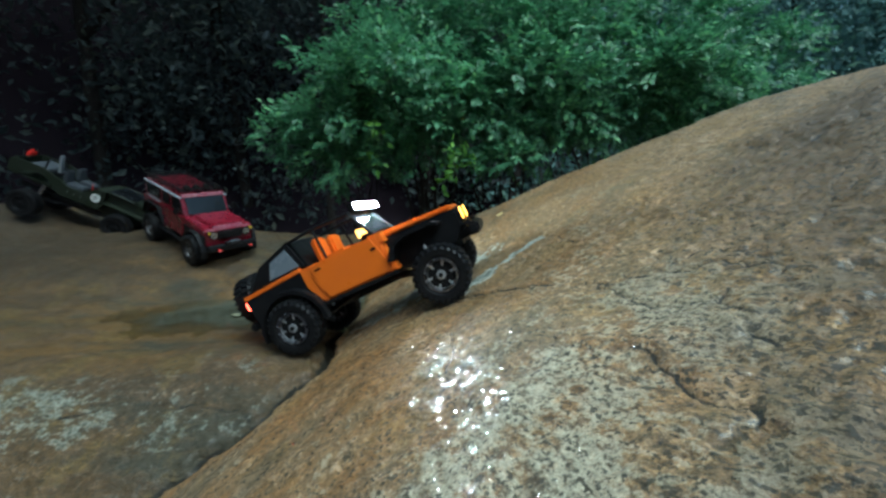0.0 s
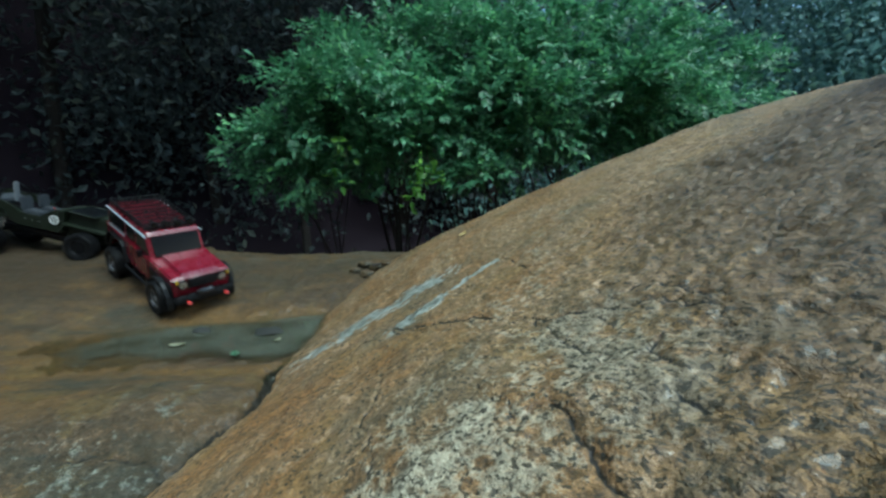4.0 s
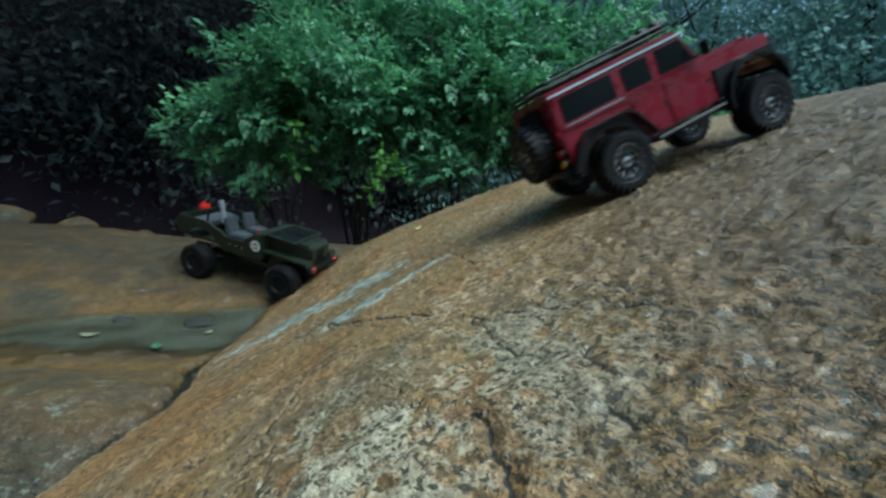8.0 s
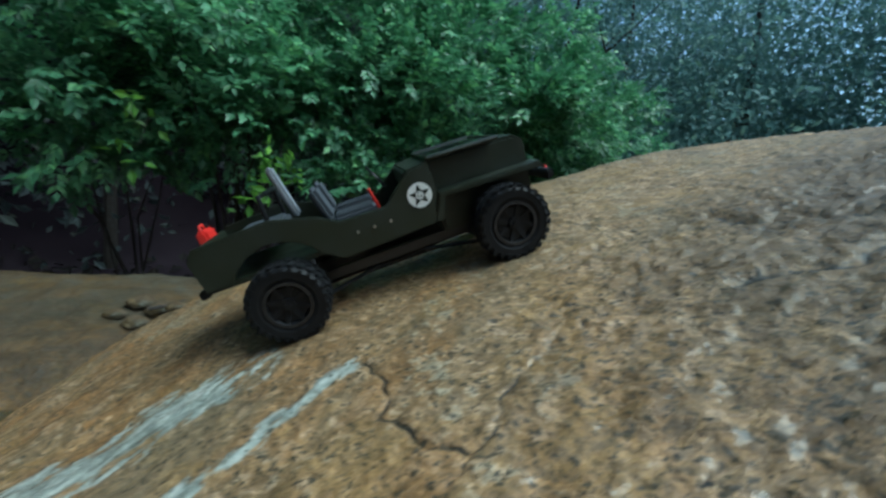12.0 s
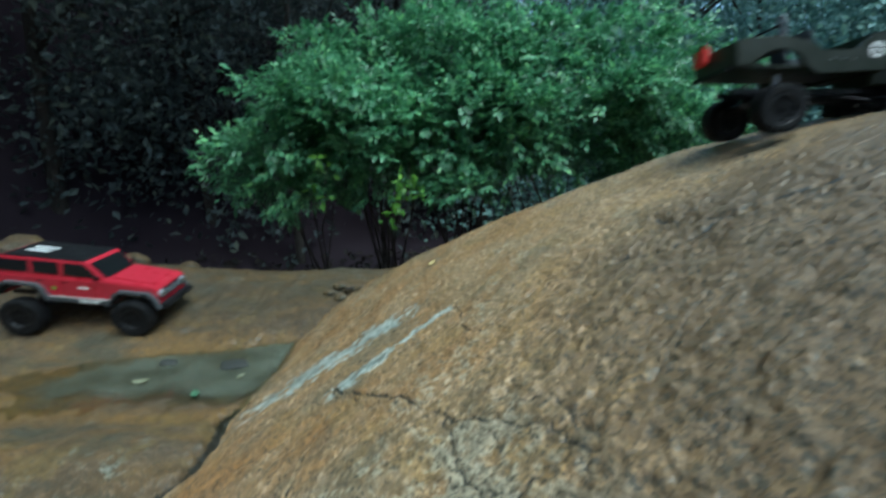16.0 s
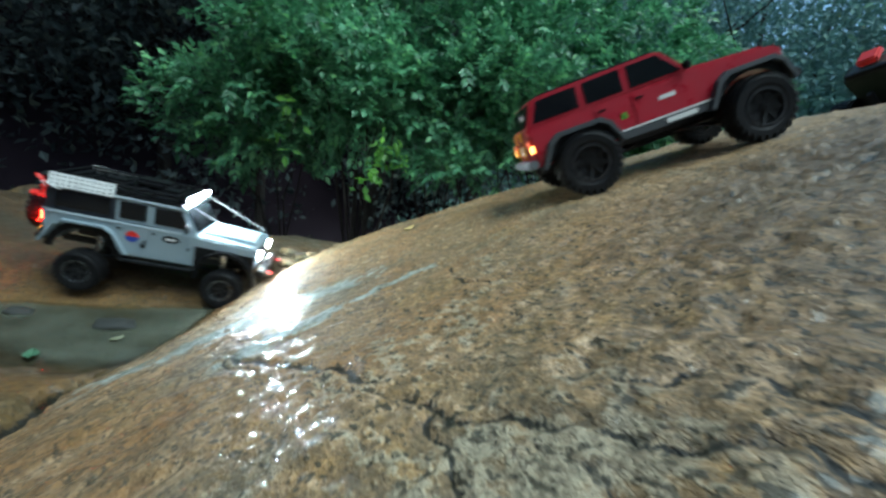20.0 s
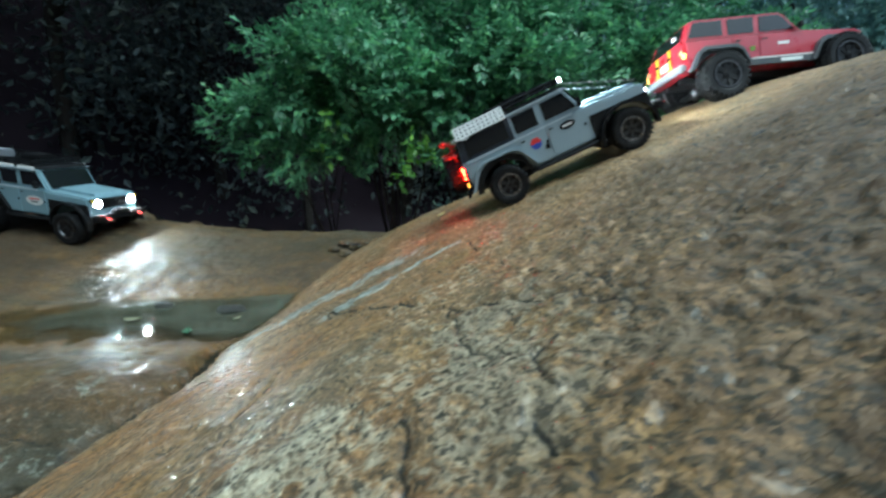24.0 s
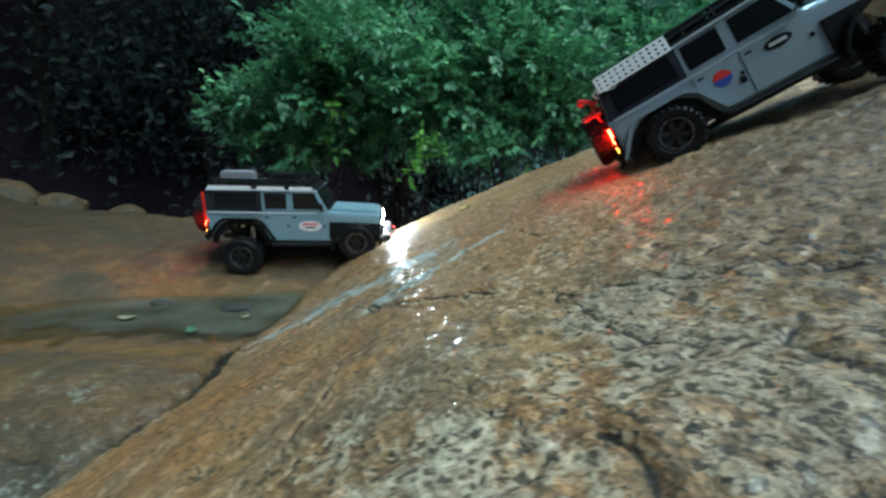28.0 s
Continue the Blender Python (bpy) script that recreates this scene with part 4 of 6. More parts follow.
def add_slab(bm, profile, y0, y1, bevel=0.002):
    """A side outline of (x, z) points drawn out from y0 to y1."""
    face = bm.faces.new([bm.verts.new((x, y0, z)) for x, z in profile])
    out = bmesh.ops.extrude_face_region(bm, geom=[face])["geom"]
    moved = [v for v in out if isinstance(v, bmesh.types.BMVert)]
    bmesh.ops.translate(bm, verts=moved, vec=(0, y1 - y0, 0))
    if bevel:
        rim = [e for f in (face, *[f for f in out if isinstance(f, bmesh.types.BMFace)]) for e in f.edges]
        bmesh.ops.bevel(bm, geom=list(set(rim)), offset=bevel, segments=2, affect="EDGES", clamp_overlap=True)
    return bm


def add_cyl(bm, a, b, r, sides=14, r2=None):
    a, b = Vector(a), Vector(b)
    m = Matrix.Translation((a + b) / 2) @ (b - a).to_track_quat("Z", "Y").to_matrix().to_4x4()
    bmesh.ops.create_cone(bm, cap_ends=True, segments=sides, radius1=r, radius2=r if r2 is None else r2, depth=(b - a).length, matrix=m)
    return bm


def add_tube(bm, points, r, sides=8):
    for a, b in zip(points[:-1], points[1:]):
        add_cyl(bm, a, b, r, sides)
    for p in points[1:-1]:
        bmesh.ops.create_icosphere(bm, subdivisions=1, radius=r * 1.02, matrix=Matrix.Translation(p))
    return bm


def box(*a, **k):
    return add_box(bmesh.new(), *a, **k)


def slab(*a, **k):
    return add_slab(bmesh.new(), *a, **k)


def cyl(*a, **k):
    return add_cyl(bmesh.new(), *a, **k)


def arc(cx, cz, r, a0, a1, n=9):
    return [(cx + r * math.cos(radians(a)), cz + r * math.sin(radians(a))) for a in np.linspace(a0, a1, n)]


def tyre_mesh():
    bm = bmesh.new()
    outline = [(0.033, -0.019), (0.040, -0.0225), (0.050, -0.0225), (0.0545, -0.018), (0.0555, 0.0), (0.0545, 0.018), (0.050, 0.0225), (0.040, 0.0225), (0.033, 0.019)]
    n = 36
    rings = [[bm.verts.new((r * math.cos(a), w, r * math.sin(a))) for r, w in outline] for a in np.linspace(0, 2 * math.pi, n, endpoint=False)]
    for k in range(n):
        p, q = rings[k], rings[(k + 1) % n]
        for j in range(len(outline) - 1):
            bm.faces.new((p[j], p[j + 1], q[j + 1], q[j]))
        bm.faces.new((p[-1], p[0], q[0], q[-1]))
    for k in range(26):
        for side, shift in ((-1, 0.0), (1, 0.5)):
            turn = Matrix.Rotation(2 * math.pi * (k + shift) / 26, 4, "Y")
            add_box(bm, turn @ Vector((0.0553, side * 0.0105, 0)), (0.006, 0.0185, 0.0085), 0, turn @ Matrix.Rotation(side * 0.3, 4, "X"))
            add_box(bm, turn @ Vector((0.0515, side * 0.0222, 0)), (0.006, 0.004, 0.006), 0, turn)
    bmesh.ops.recalc_face_normals(bm, faces=bm.faces)
    me = bpy.data.meshes.new("tyre")
    bm.to_mesh(me)
    bm.free()
    me.materials.append(RUBBER)
    return me


def rim_mesh(name, spokes, wide, mat, dish, lip):
    bm = bmesh.new()
    n = 28
    outline = [(0.034, -0.020), (0.034, -0.0225), (0.0295, -0.0225), (0.028, -0.018), (0.027, 0.018), (0.0295, 0.0225), (0.034, 0.0225), (0.034, 0.020)]
    rings = [[bm.verts.new((r * math.cos(a), w, r * math.sin(a))) for r, w in outline] for a in np.linspace(0, 2 * math.pi, n, endpoint=False)]
    for k in range(n):
        for j in range(len(outline) - 1):
            f = bm.faces.new((rings[k][j], rings[k][j + 1], rings[(k + 1) % n][j + 1], rings[(k + 1) % n][j]))
            f.material_index = 1 if j != 3 else 0
    for side in (-1, 1):
        for k in range(spokes):
            turn = Matrix.Rotation(2 * math.pi * k / spokes, 4, "Y")
            add_box(bm, turn @ Vector((0.0185, side * dish, 0)), (0.022, 0.004, wide), 0.001, turn @ Matrix.Rotation(side * 0.15, 4, "Z"))
        add_cyl(bm, (0, side * (dish - 0.004), 0), (0, side * (dish + 0.004), 0), 0.0095, 14)
        for k in range(12):
            a = 2 * math.pi * k / 12
            add_cyl(bm, (0.0318 * math.cos(a), side * 0.022, 0.0318 * math.sin(a)), (0.0318 * math.cos(a), side * 0.0235, 0.0318 * math.sin(a)), 0.0012, 6)
    bmesh.ops.recalc_face_normals(bm, faces=bm.faces)
    me = bpy.data.meshes.new(name)
    bm.to_mesh(me)
    bm.free()
    me.materials.append(mat)
    me.materials.append(lip)
    return me


def hub_mesh():
    bm = add_cyl(bmesh.new(), (0, -0.024, 0), (0, 0.024, 0), 0.0045, 6)
    add_cyl(bm, (0, -0.017, 0), (0, 0.017, 0), 0.026, 20)
    me = bpy.data.meshes.new("hub")
    bm.to_mesh(me)
    bm.free()
    me.materials.append(BLACK)
    return me


TYRE, HUB = tyre_mesh(), hub_mesh()
RIM_ALLOY = rim_mesh("rim", 6, 0.0062, SILVER, 0.015, GUNMETAL)
RIM_STEEL = rim_mesh("rim", 10, 0.0038, SILVER, 0.015, DARK_STEEL)
RIM_BLACK = rim_mesh("rim", 8, 0.008, BLACK, 0.017, DARK_STEEL)
RIM_JEEP = rim_mesh("rim", 8, 0.008, BLACK, 0.017, DARK_STEEL)
RIM_DARK = rim_mesh("rim", 6, 0.009, DARK_STEEL, 0.017, GUNMETAL)


def wheel(parent, x, y, z, rim, name="wheel"):
    hub = new(name)
    hub.parent = parent
    hub.location = (x, y, z)
    for kind, me in (("tyre", TYRE), ("rim", rim), ("hub", HUB)):
        ob = new(kind, me)
        ob.parent = hub
    return hub


def underside(root, rim, track=0.097, base=BASE):
    """Frame rails, axles, links, dampers and the four wheels."""
    for s in (1, -1):
        part("frame_rail", box((-0.01, s * 0.030, 0.083), (0.47, 0.012, 0.016)), DARK_STEEL, root)
    part("skid_plate", box((0, 0, 0.068), (0.12, 0.062, 0.012), bevel=0.004), BLACK, root)
    for sx in (1, -1):
        x = sx * base / 2
        bm = cyl((x, -track + 0.01, R), (x, track - 0.01, R), 0.009, 12)
        bmesh.ops.create_icosphere(bm, subdivisions=2, radius=0.019, matrix=Matrix.Translation((x, 0.012, R)))
        part("axle", bm, DARK_STEEL, root)
        for sy in (1, -1):
            part("damper", add_cyl(cyl((x - sx * 0.012, sy * 0.060, R + 0.004), (x - sx * 0.02, sy * 0.052, 0.118), 0.0045, 10), (x - sx * 0.016, sy * 0.056, 0.075), (x - sx * 0.02, sy * 0.052, 0.118), 0.0075, 10), CHROME, root, "bare metal coil damper")
            part("link", cyl((x - sx * 0.01, sy * 0.045, R - 0.008), (sx * 0.04, sy * 0.03, 0.07), 0.0035, 8), DARK_STEEL, root)
    part("drive_shaft", cyl((-base / 2, 0.01, R), (base / 2, 0.01, 0.066), 0.005, 8), DARK_STEEL, root)
    return [wheel(root, sx * base / 2, sy * track, R, rim) for sx in (1, -1) for sy in (1, -1)]


def flare(root, cx, side, mat, r0=0.068, r1=0.080, y0=0.088, y1=0.112, cz=0.066, a0=-8, a1=188):
    pts = arc(cx, cz, r1, a0, a1, 11) + arc(cx, cz, r0, a1, a0, 11)
    part("fender_flare", slab(pts, side * y0, side * y1, bevel=0.0015), mat, root)


def lower_profile(rear, front, belt, hood, sill, low=0.096, base=BASE, r=0.070):
    """The body's side outline with both wheel arches cut out."""
    return ([(rear, low), (rear - 0.006, belt)] + hood + [(front, low + 0.006)]
            + arc(base / 2, 0.066, r, 25, 155, 9) + [(0.085, sill), (-0.085, sill)] + arc(-base / 2, 0.066, r, 25, 155, 9))


def window(root, pts, side, y=0.0865, mat=GLASS):
    pane = part("side_window", slab(pts, side * (y - 0.003), side * (y + 0.0012), bevel=0.0008), mat, root, "dark glossy window pane" if mat is GLASS else "clouded grey window pane")
    return pane


def lamp(root, name, at, r, mat, label, depth=0.006, ring=BLACK):
    x = Vector(at)
    aim = Vector((1 if at[0] > 0 else -1, 0, 0))
    housing = part(name, cyl(x - aim * 0.01, x + aim * depth * 0.7, r * 1.25, 18), ring, root, label)
    part("lens", cyl(x - aim * 0.002, x + aim * depth, r, 18), mat, housing)


def defender(name, paint, label, rim, lamps_on, extras):
    root = tagged(new(name), label, "model car", "model off-road cars")
    hood = [(0.080, 0.170), (0.228, 0.163), (0.236, 0.158)]
    grey = paint in (GREY, ICE)
    trim = TRIM_HIGHLIGHT if grey else paint
    part("body", slab(lower_profile(-0.256, 0.238, 0.170, hood, 0.080), -0.092, 0.092, bevel=0.005), paint, root)
    part("cabin", slab([(-0.260, 0.1675), (-0.252, 0.236), (0.046, 0.238), (0.084, 0.168)], -0.086, 0.086, bevel=0.005), paint, root)
    part("roof", slab([(-0.258, 0.233), (-0.252, 0.244), (0.040, 0.246), (0.052, 0.236)], -0.084, 0.084, bevel=0.004), BLACK if grey else paint, root)
    part("bonnet", slab([(0.088, 0.167), (0.092, 0.178), (0.222, 0.172), (0.233, 0.162)], -0.060, 0.060, bevel=0.004), paint, root)
    part("windscreen", slab([(0.0825, 0.176), (0.0515, 0.232), (0.0555, 0.233), (0.0865, 0.177)], -0.074, 0.074, bevel=0.001), GLASS, root, "dark windscreen")
    part("rear_window", slab([(-0.2625, 0.182), (-0.257, 0.226), (-0.2535, 0.226), (-0.259, 0.182)], -0.05, 0.05, bevel=0.001), GLASS, root)
    for s in (1, -1):
        window(root, [(-0.238, 0.180), (-0.234, 0.226), (-0.118, 0.226), (-0.118, 0.180)], s)
        window(root, [(-0.098, 0.180), (-0.098, 0.226), (-0.036, 0.226), (-0.036, 0.180)], s, 0.0865, GLASS)
        window(root, [(-0.018, 0.180), (-0.018, 0.226), (0.044, 0.227), (0.064, 0.186), (0.064, 0.180)], s, 0.0865, GLASS)
        for x0, x1 in ((-0.104, -0.030), (-0.026, 0.074)):
            door = part("door", slab([(max(x0, -0.088), 0.086), (x0, 0.118), (x0, 0.166), (x1, 0.166), (x1, 0.118 if x1 > 0 else 0.086), (min(x1, 0.084), 0.086)], s * 0.0905, s * 0.0942, bevel=0.001), paint, root)
            part("handle", box((x0 + 0.012, s * 0.0952, 0.156), (0.012, 0.003, 0.004)), BLACK, door)
            part("hinge", box((x1 - 0.003, s * 0.0950, 0.13), (0.006, 0.003, 0.008)), BLACK, door)
        # the bright edge lines of gutter and waist are painted on as pale trim
        part("gutter", box((-0.10, s * 0.0875, 0.2345), (0.31, 0.005, 0.005)), TRIM_HIGHLIGHT if paint is RED else trim, root)
        part("waist_trim", box((-0.10, s * 0.0935, 0.1685), (0.30, 0.004, 0.005)), trim, root)
        part("rock_slider", add_tube(bmesh.new(), [(-0.092, s * 0.090, 0.076), (-0.080, s * 0.104, 0.074), (0.080, s * 0.104, 0.074), (0.092, s * 0.090, 0.076)], 0.005), BLACK, root)
        flare(root, HALF, s, BLACK, 0.069, 0.077, 0.088, 0.110)
        part("front_fender", slab([(0.0865, 0.086), (0.0865, 0.143), (0.2365, 0.139), (0.2385, 0.104)] + arc(HALF, 0.066, 0.0705, 25, 155, 9), s * 0.0905, s * 0.0965, bevel=0.001), BLACK, root, "black front fender")
        # flush black ring painted in for the shaded gap over the tyre
        part("arch_gap_band", slab(arc(-HALF, 0.066, 0.086, 8, 172, 13) + arc(-HALF, 0.066, 0.0695, 172, 8, 13), s * 0.0900, s * 0.0935, bevel=0), BLACK, root, "black band standing in for the shaded wheel-arch gap")
        part("rear_flare", slab([(-HALF - 0.098, 0.088), (-HALF - 0.066, 0.140), (-HALF - 0.045, 0.1535), (-HALF + 0.045, 0.1535), (-HALF + 0.066, 0.140), (-HALF + 0.098, 0.088), (-HALF + 0.090, 0.088), (-HALF + 0.060, 0.137), (-HALF + 0.042, 0.148), (-HALF - 0.042, 0.148), (-HALF - 0.060, 0.137), (-HALF - 0.090, 0.088)], s * 0.0900, s * 0.1040, bevel=0.001), paint if paint is GREY else BLACK, root)
        if grey:
            part("rear_panel", slab([(-0.258, 0.172), (-0.251, 0.233), (-0.106, 0.233), (-0.106, 0.172)], s * 0.0840, s * 0.0872, bevel=0), NAVY, root, "dark panel round the rear window")
        mirror = part("wing_mirror", box((0.068, s * 0.111, 0.190), (0.008, 0.018, 0.026), bevel=0.003), BLACK, root)
        part("mirror_arm", cyl((0.068, s * 0.086, 0.180), (0.068, s * 0.108, 0.188), 0.002, 6), BLACK, mirror)
        lamp(root, "headlight", (0.239, s * 0.062, 0.140), 0.0125, lamps_on or CHROME, "round headlight, " + ("lit white" if lamps_on else "unlit"))
        lamp(root, "indicator", (0.239, s * 0.080, 0.152), 0.005, YELLOW, "small amber indicator")
        lamp(root, "tail_light", (-0.2625, s * 0.078, 0.132), 0.007, LAMP_RED if lamps_on else RED_PLASTIC, "round tail light")
        lamp(root, "tail_light", (-0.2625, s * 0.078, 0.112), 0.007, LAMP_AMBER if lamps_on else YELLOW, "round tail light")
    grille = part("grille", box((0.2385, 0, 0.138), (0.006, 0.092, 0.034)), BLACK, root)
    for k in range(5):
        part("grille_bar", box((0.2425, 0, 0.126 + 0.006 * k), (0.003, 0.088, 0.0022), bevel=0), DARK_STEEL, grille)
    bumper = part("front_bumper", box((0.258, 0, 0.094), (0.024, 0.19, 0.022), bevel=0.005), BLACK, root)
    part("winch", add_cyl(box((0.262, 0, 0.110), (0.018, 0.060, 0.014)), (0.262, -0.018, 0.112), (0.262, 0.018, 0.112), 0.010, 12), DARK_STEEL, bumper)
    for s in (1, -1):
        part("shackle", add_tube(bmesh.new(), [(0.271, s * 0.06, 0.094), (0.280, s * 0.066, 0.092), (0.284, s * 0.06, 0.090), (0.280, s * 0.054, 0.092), (0.271, s * 0.06, 0.094)], 0.002, 6), RED_PLASTIC, bumper)
    part("rear_bumper", box((-0.268, 0, 0.094), (0.018, 0.17, 0.016), bevel=0.003), BLACK, root)
    wheel(root, -0.284, -0.012, 0.150, rim, "spare_wheel").rotation_euler = (0, 0, radians(90))
    rack = part("roof_rack", add_tube(bmesh.new(), [(-0.245, -0.078, 0.262), (0.030, -0.078, 0.264), (0.030, 0.078, 0.264), (-0.245, 0.078, 0.262), (-0.245, -0.078, 0.262)], 0.0030), BLACK, root, "black tube roof rack")
    part("lower_rail", add_tube(bmesh.new(), [(-0.245, -0.078, 0.252), (0.030, -0.078, 0.254), (0.030, 0.078, 0.254), (-0.245, 0.078, 0.252), (-0.245, -0.078, 0.252)], 0.0026), BLACK, rack)
    for k in range(9):
        x = -0.235 + k * 0.032
        part("rack_slat", box((x, 0, 0.253), (0.010, 0.154, 0.003), bevel=0), BLACK, rack)
    for k in range(6):
        for s in (1, -1):
            x = -0.240 + k * 0.053
            part("rack_post", cyl((x, s * 0.078, 0.244), (x, s * 0.078, 0.263), 0.0024, 6), BLACK, rack)
    wheels = underside(root, rim)
    extras(root, rack)
    return root, wheels


def red_extras(root, rack):
    for s in (1, -1):
        part("chequer_strip", box((-0.175, s * 0.0905, 0.1735), (0.13, 0.006, 0.004)), CLADDING, root)
    for k in range(4):
        lamp(rack, "spot_lamp", (0.036, -0.054 + 0.036 * k, 0.268), 0.009, GLASS, "unlit round spot lamp")


def grey_extras(root, rack):
    for s in (1, -1):
        plate = part("side_plate", box((-0.180, s * 0.0885, 0.2475), (0.140, 0.003, 0.034), bevel=0.001, turn=Matrix.Rotation(s * 0.25, 4, "X")), WHITE, root, "white perforated side plate")
        bm = bmesh.new()
        for i in range(11):
            for j in range(3):
                c = Matrix.Translation((-0.180, s * 0.0885, 0.2475)) @ Matrix.Rotation(s * 0.25, 4, "X") @ Vector((-0.062 + 0.0124 * i, s * 0.0016, -0.010 + 0.010 * j))
                add_cyl(bm, c, c + Vector((0, s * 0.0006, 0)), 0.0024, 8)
        part("perforation", bm, BLACK, plate)
    for at, size in (((-0.06, 0.02, 0.264), (0.09, 0.06, 0.022)), ((-0.13, -0.03, 0.262), (0.06, 0.05, 0.018)), ((0.0, -0.03, 0.261), (0.05, 0.05, 0.016))):
        part("cargo_bag", box(at, size, bevel=0.007), BLACK, rack, "dark canvas bag")
    bar = part("light_bar", box((0.046, 0, 0.2585), (0.012, 0.150, 0.014), bevel=0.002), BLACK, root, "LED light bar, lit white")
    for k in range(8):
        part("led", box((0.0535, -0.063 + 0.018 * k, 0.2590), (0.004, 0.014, 0.011), bevel=0.0005), LAMP_BAR, bar)
    for s in (1, -1):
        part("limb_riser", add_tube(bmesh.new(), [(0.044, s * 0.074, 0.252), (0.225, s * 0.074, 0.176)], 0.0009, 5), CHROME, root, "thin wire from bonnet to roof")
    for k, (y, z, turn) in enumerate(((-0.02, 0.222, 0.3), (0.03, 0.214, -0.4), (-0.06, 0.204, 0.9))):
        ring = arc(0, 0, 0.013, 0, 300, 8)
        part("tow_hook", add_tube(bmesh.new(), [(-0.272, y + a * math.cos(turn), z + b) for a, b in ring] + [(-0.266, y, z - 0.03)], 0.0036, 7), RED_PLASTIC, root, "red plastic tow hook")
    for k, (y, z, long, turn) in enumerate(((-0.060, 0.222, 0.026, 0.8), (-0.030, 0.212, 0.032, -0.2), (-0.072, 0.198, 0.028, 0.1))):
        part("shackle", add_tube(bmesh.new(), [(-0.262, y, z), (-0.262 - long * 0.5, y - 0.006, z + long * turn * 0.5), (-0.262 - long, y - 0.003, z + long * turn), (-0.262 - long * 1.25, y + 0.010, z + long * turn * 0.8), (-0.262 - long, y + 0.018, z + long * turn * 0.5)], 0.0045, 8), RED_PLASTIC, root, "red plastic shackle beyond the tail")
    part("rope_loop", add_tube(bmesh.new(), [(-0.256, -0.088, 0.226), (-0.262, -0.094, 0.236), (-0.250, -0.096, 0.240), (-0.236, -0.095, 0.230), (-0.222, -0.094, 0.226), (-0.214, -0.095, 0.232)], 0.0013, 6), WHITE, root, "thin white rope hooked to the side plate")
    part("brake_strip", box((-0.266, -0.075, 0.150), (0.004, 0.010, 0.022)), LAMP_RED, root, "lit red brake lamp")
    decal = part("round_badge", slab(arc(-0.062, 0.138, 0.015, 0, 180, 12), -0.0943, -0.0950, bevel=0), RED_PLASTIC, root, "round red and blue badge")
    part("badge_half", slab(arc(-0.062, 0.138, 0.015, 180, 360, 12), -0.0943, -0.0950, bevel=0), BLUE, decal)
    oval = part("oval_badge", slab([(0.028 + 0.021 * math.cos(a), 0.148 + 0.010 * math.sin(a)) for a in np.linspace(0, 6.28, 18, endpoint=False)], -0.0943, -0.0950, bevel=0), BLACK, root, "black oval badge with white bars")
    part("badge_bar", box((0.028, -0.0952, 0.148), (0.026, 0.0006, 0.006), bevel=0), WHITE, oval)
    part("filler_cap", box((-0.036, -0.0952, 0.118), (0.010, 0.002, 0.012)), BLACK, root)
    part("tow_bar", cyl((-0.262, 0, 0.088), (-0.282, 0, 0.066), 0.004, 8), BLACK, root)


def second_extras(root, rack):
    part("cargo_box", box((-0.18, -0.03, 0.268), (0.09, 0.05, 0.028), bevel=0.004), CLADDING, rack, "grey storage box")
    part("cargo_bag", box((-0.06, 0.01, 0.263), (0.08, 0.07, 0.02), bevel=0.006), BLACK, rack)
    for s in (1, -1):
        for x0, x1 in ((-0.250, -0.132), (-0.116, -0.040), (-0.026, 0.040)):
            part("roof_sill", box(((x0 + x1) / 2, s * 0.0855, 0.2395), (x1 - x0, 0.004, 0.011), bevel=0.001), WHITE, root, "white strip along the roof edge")
    sticker = part("door_sticker", slab([(0.030 + 0.034 * math.cos(a), 0.130 + 0.016 * math.sin(a)) for a in np.linspace(0, 6.28, 18, endpoint=False)], -0.0943, -0.0950, bevel=0), WHITE, root, "white oval sticker with red bars")
    part("sticker_bar", box((0.030, -0.0952, 0.136), (0.042, 0.0006, 0.005), bevel=0), RED_PLASTIC, sticker)
    part("sticker_bar", box((0.030, -0.0952, 0.126), (0.030, 0.0006, 0.004), bevel=0), BLACK, sticker)
    part("brake_strip", box((-0.266, -0.075, 0.150), (0.004, 0.010, 0.022)), LAMP_RED, root, "lit red brake lamp")
    for s in (1, -1):
        part("corner_strip", box((-0.264, s * 0.088, 0.185), (0.006, 0.008, 0.085)), RED_PLASTIC, root, "dark red strip on the rear corner")


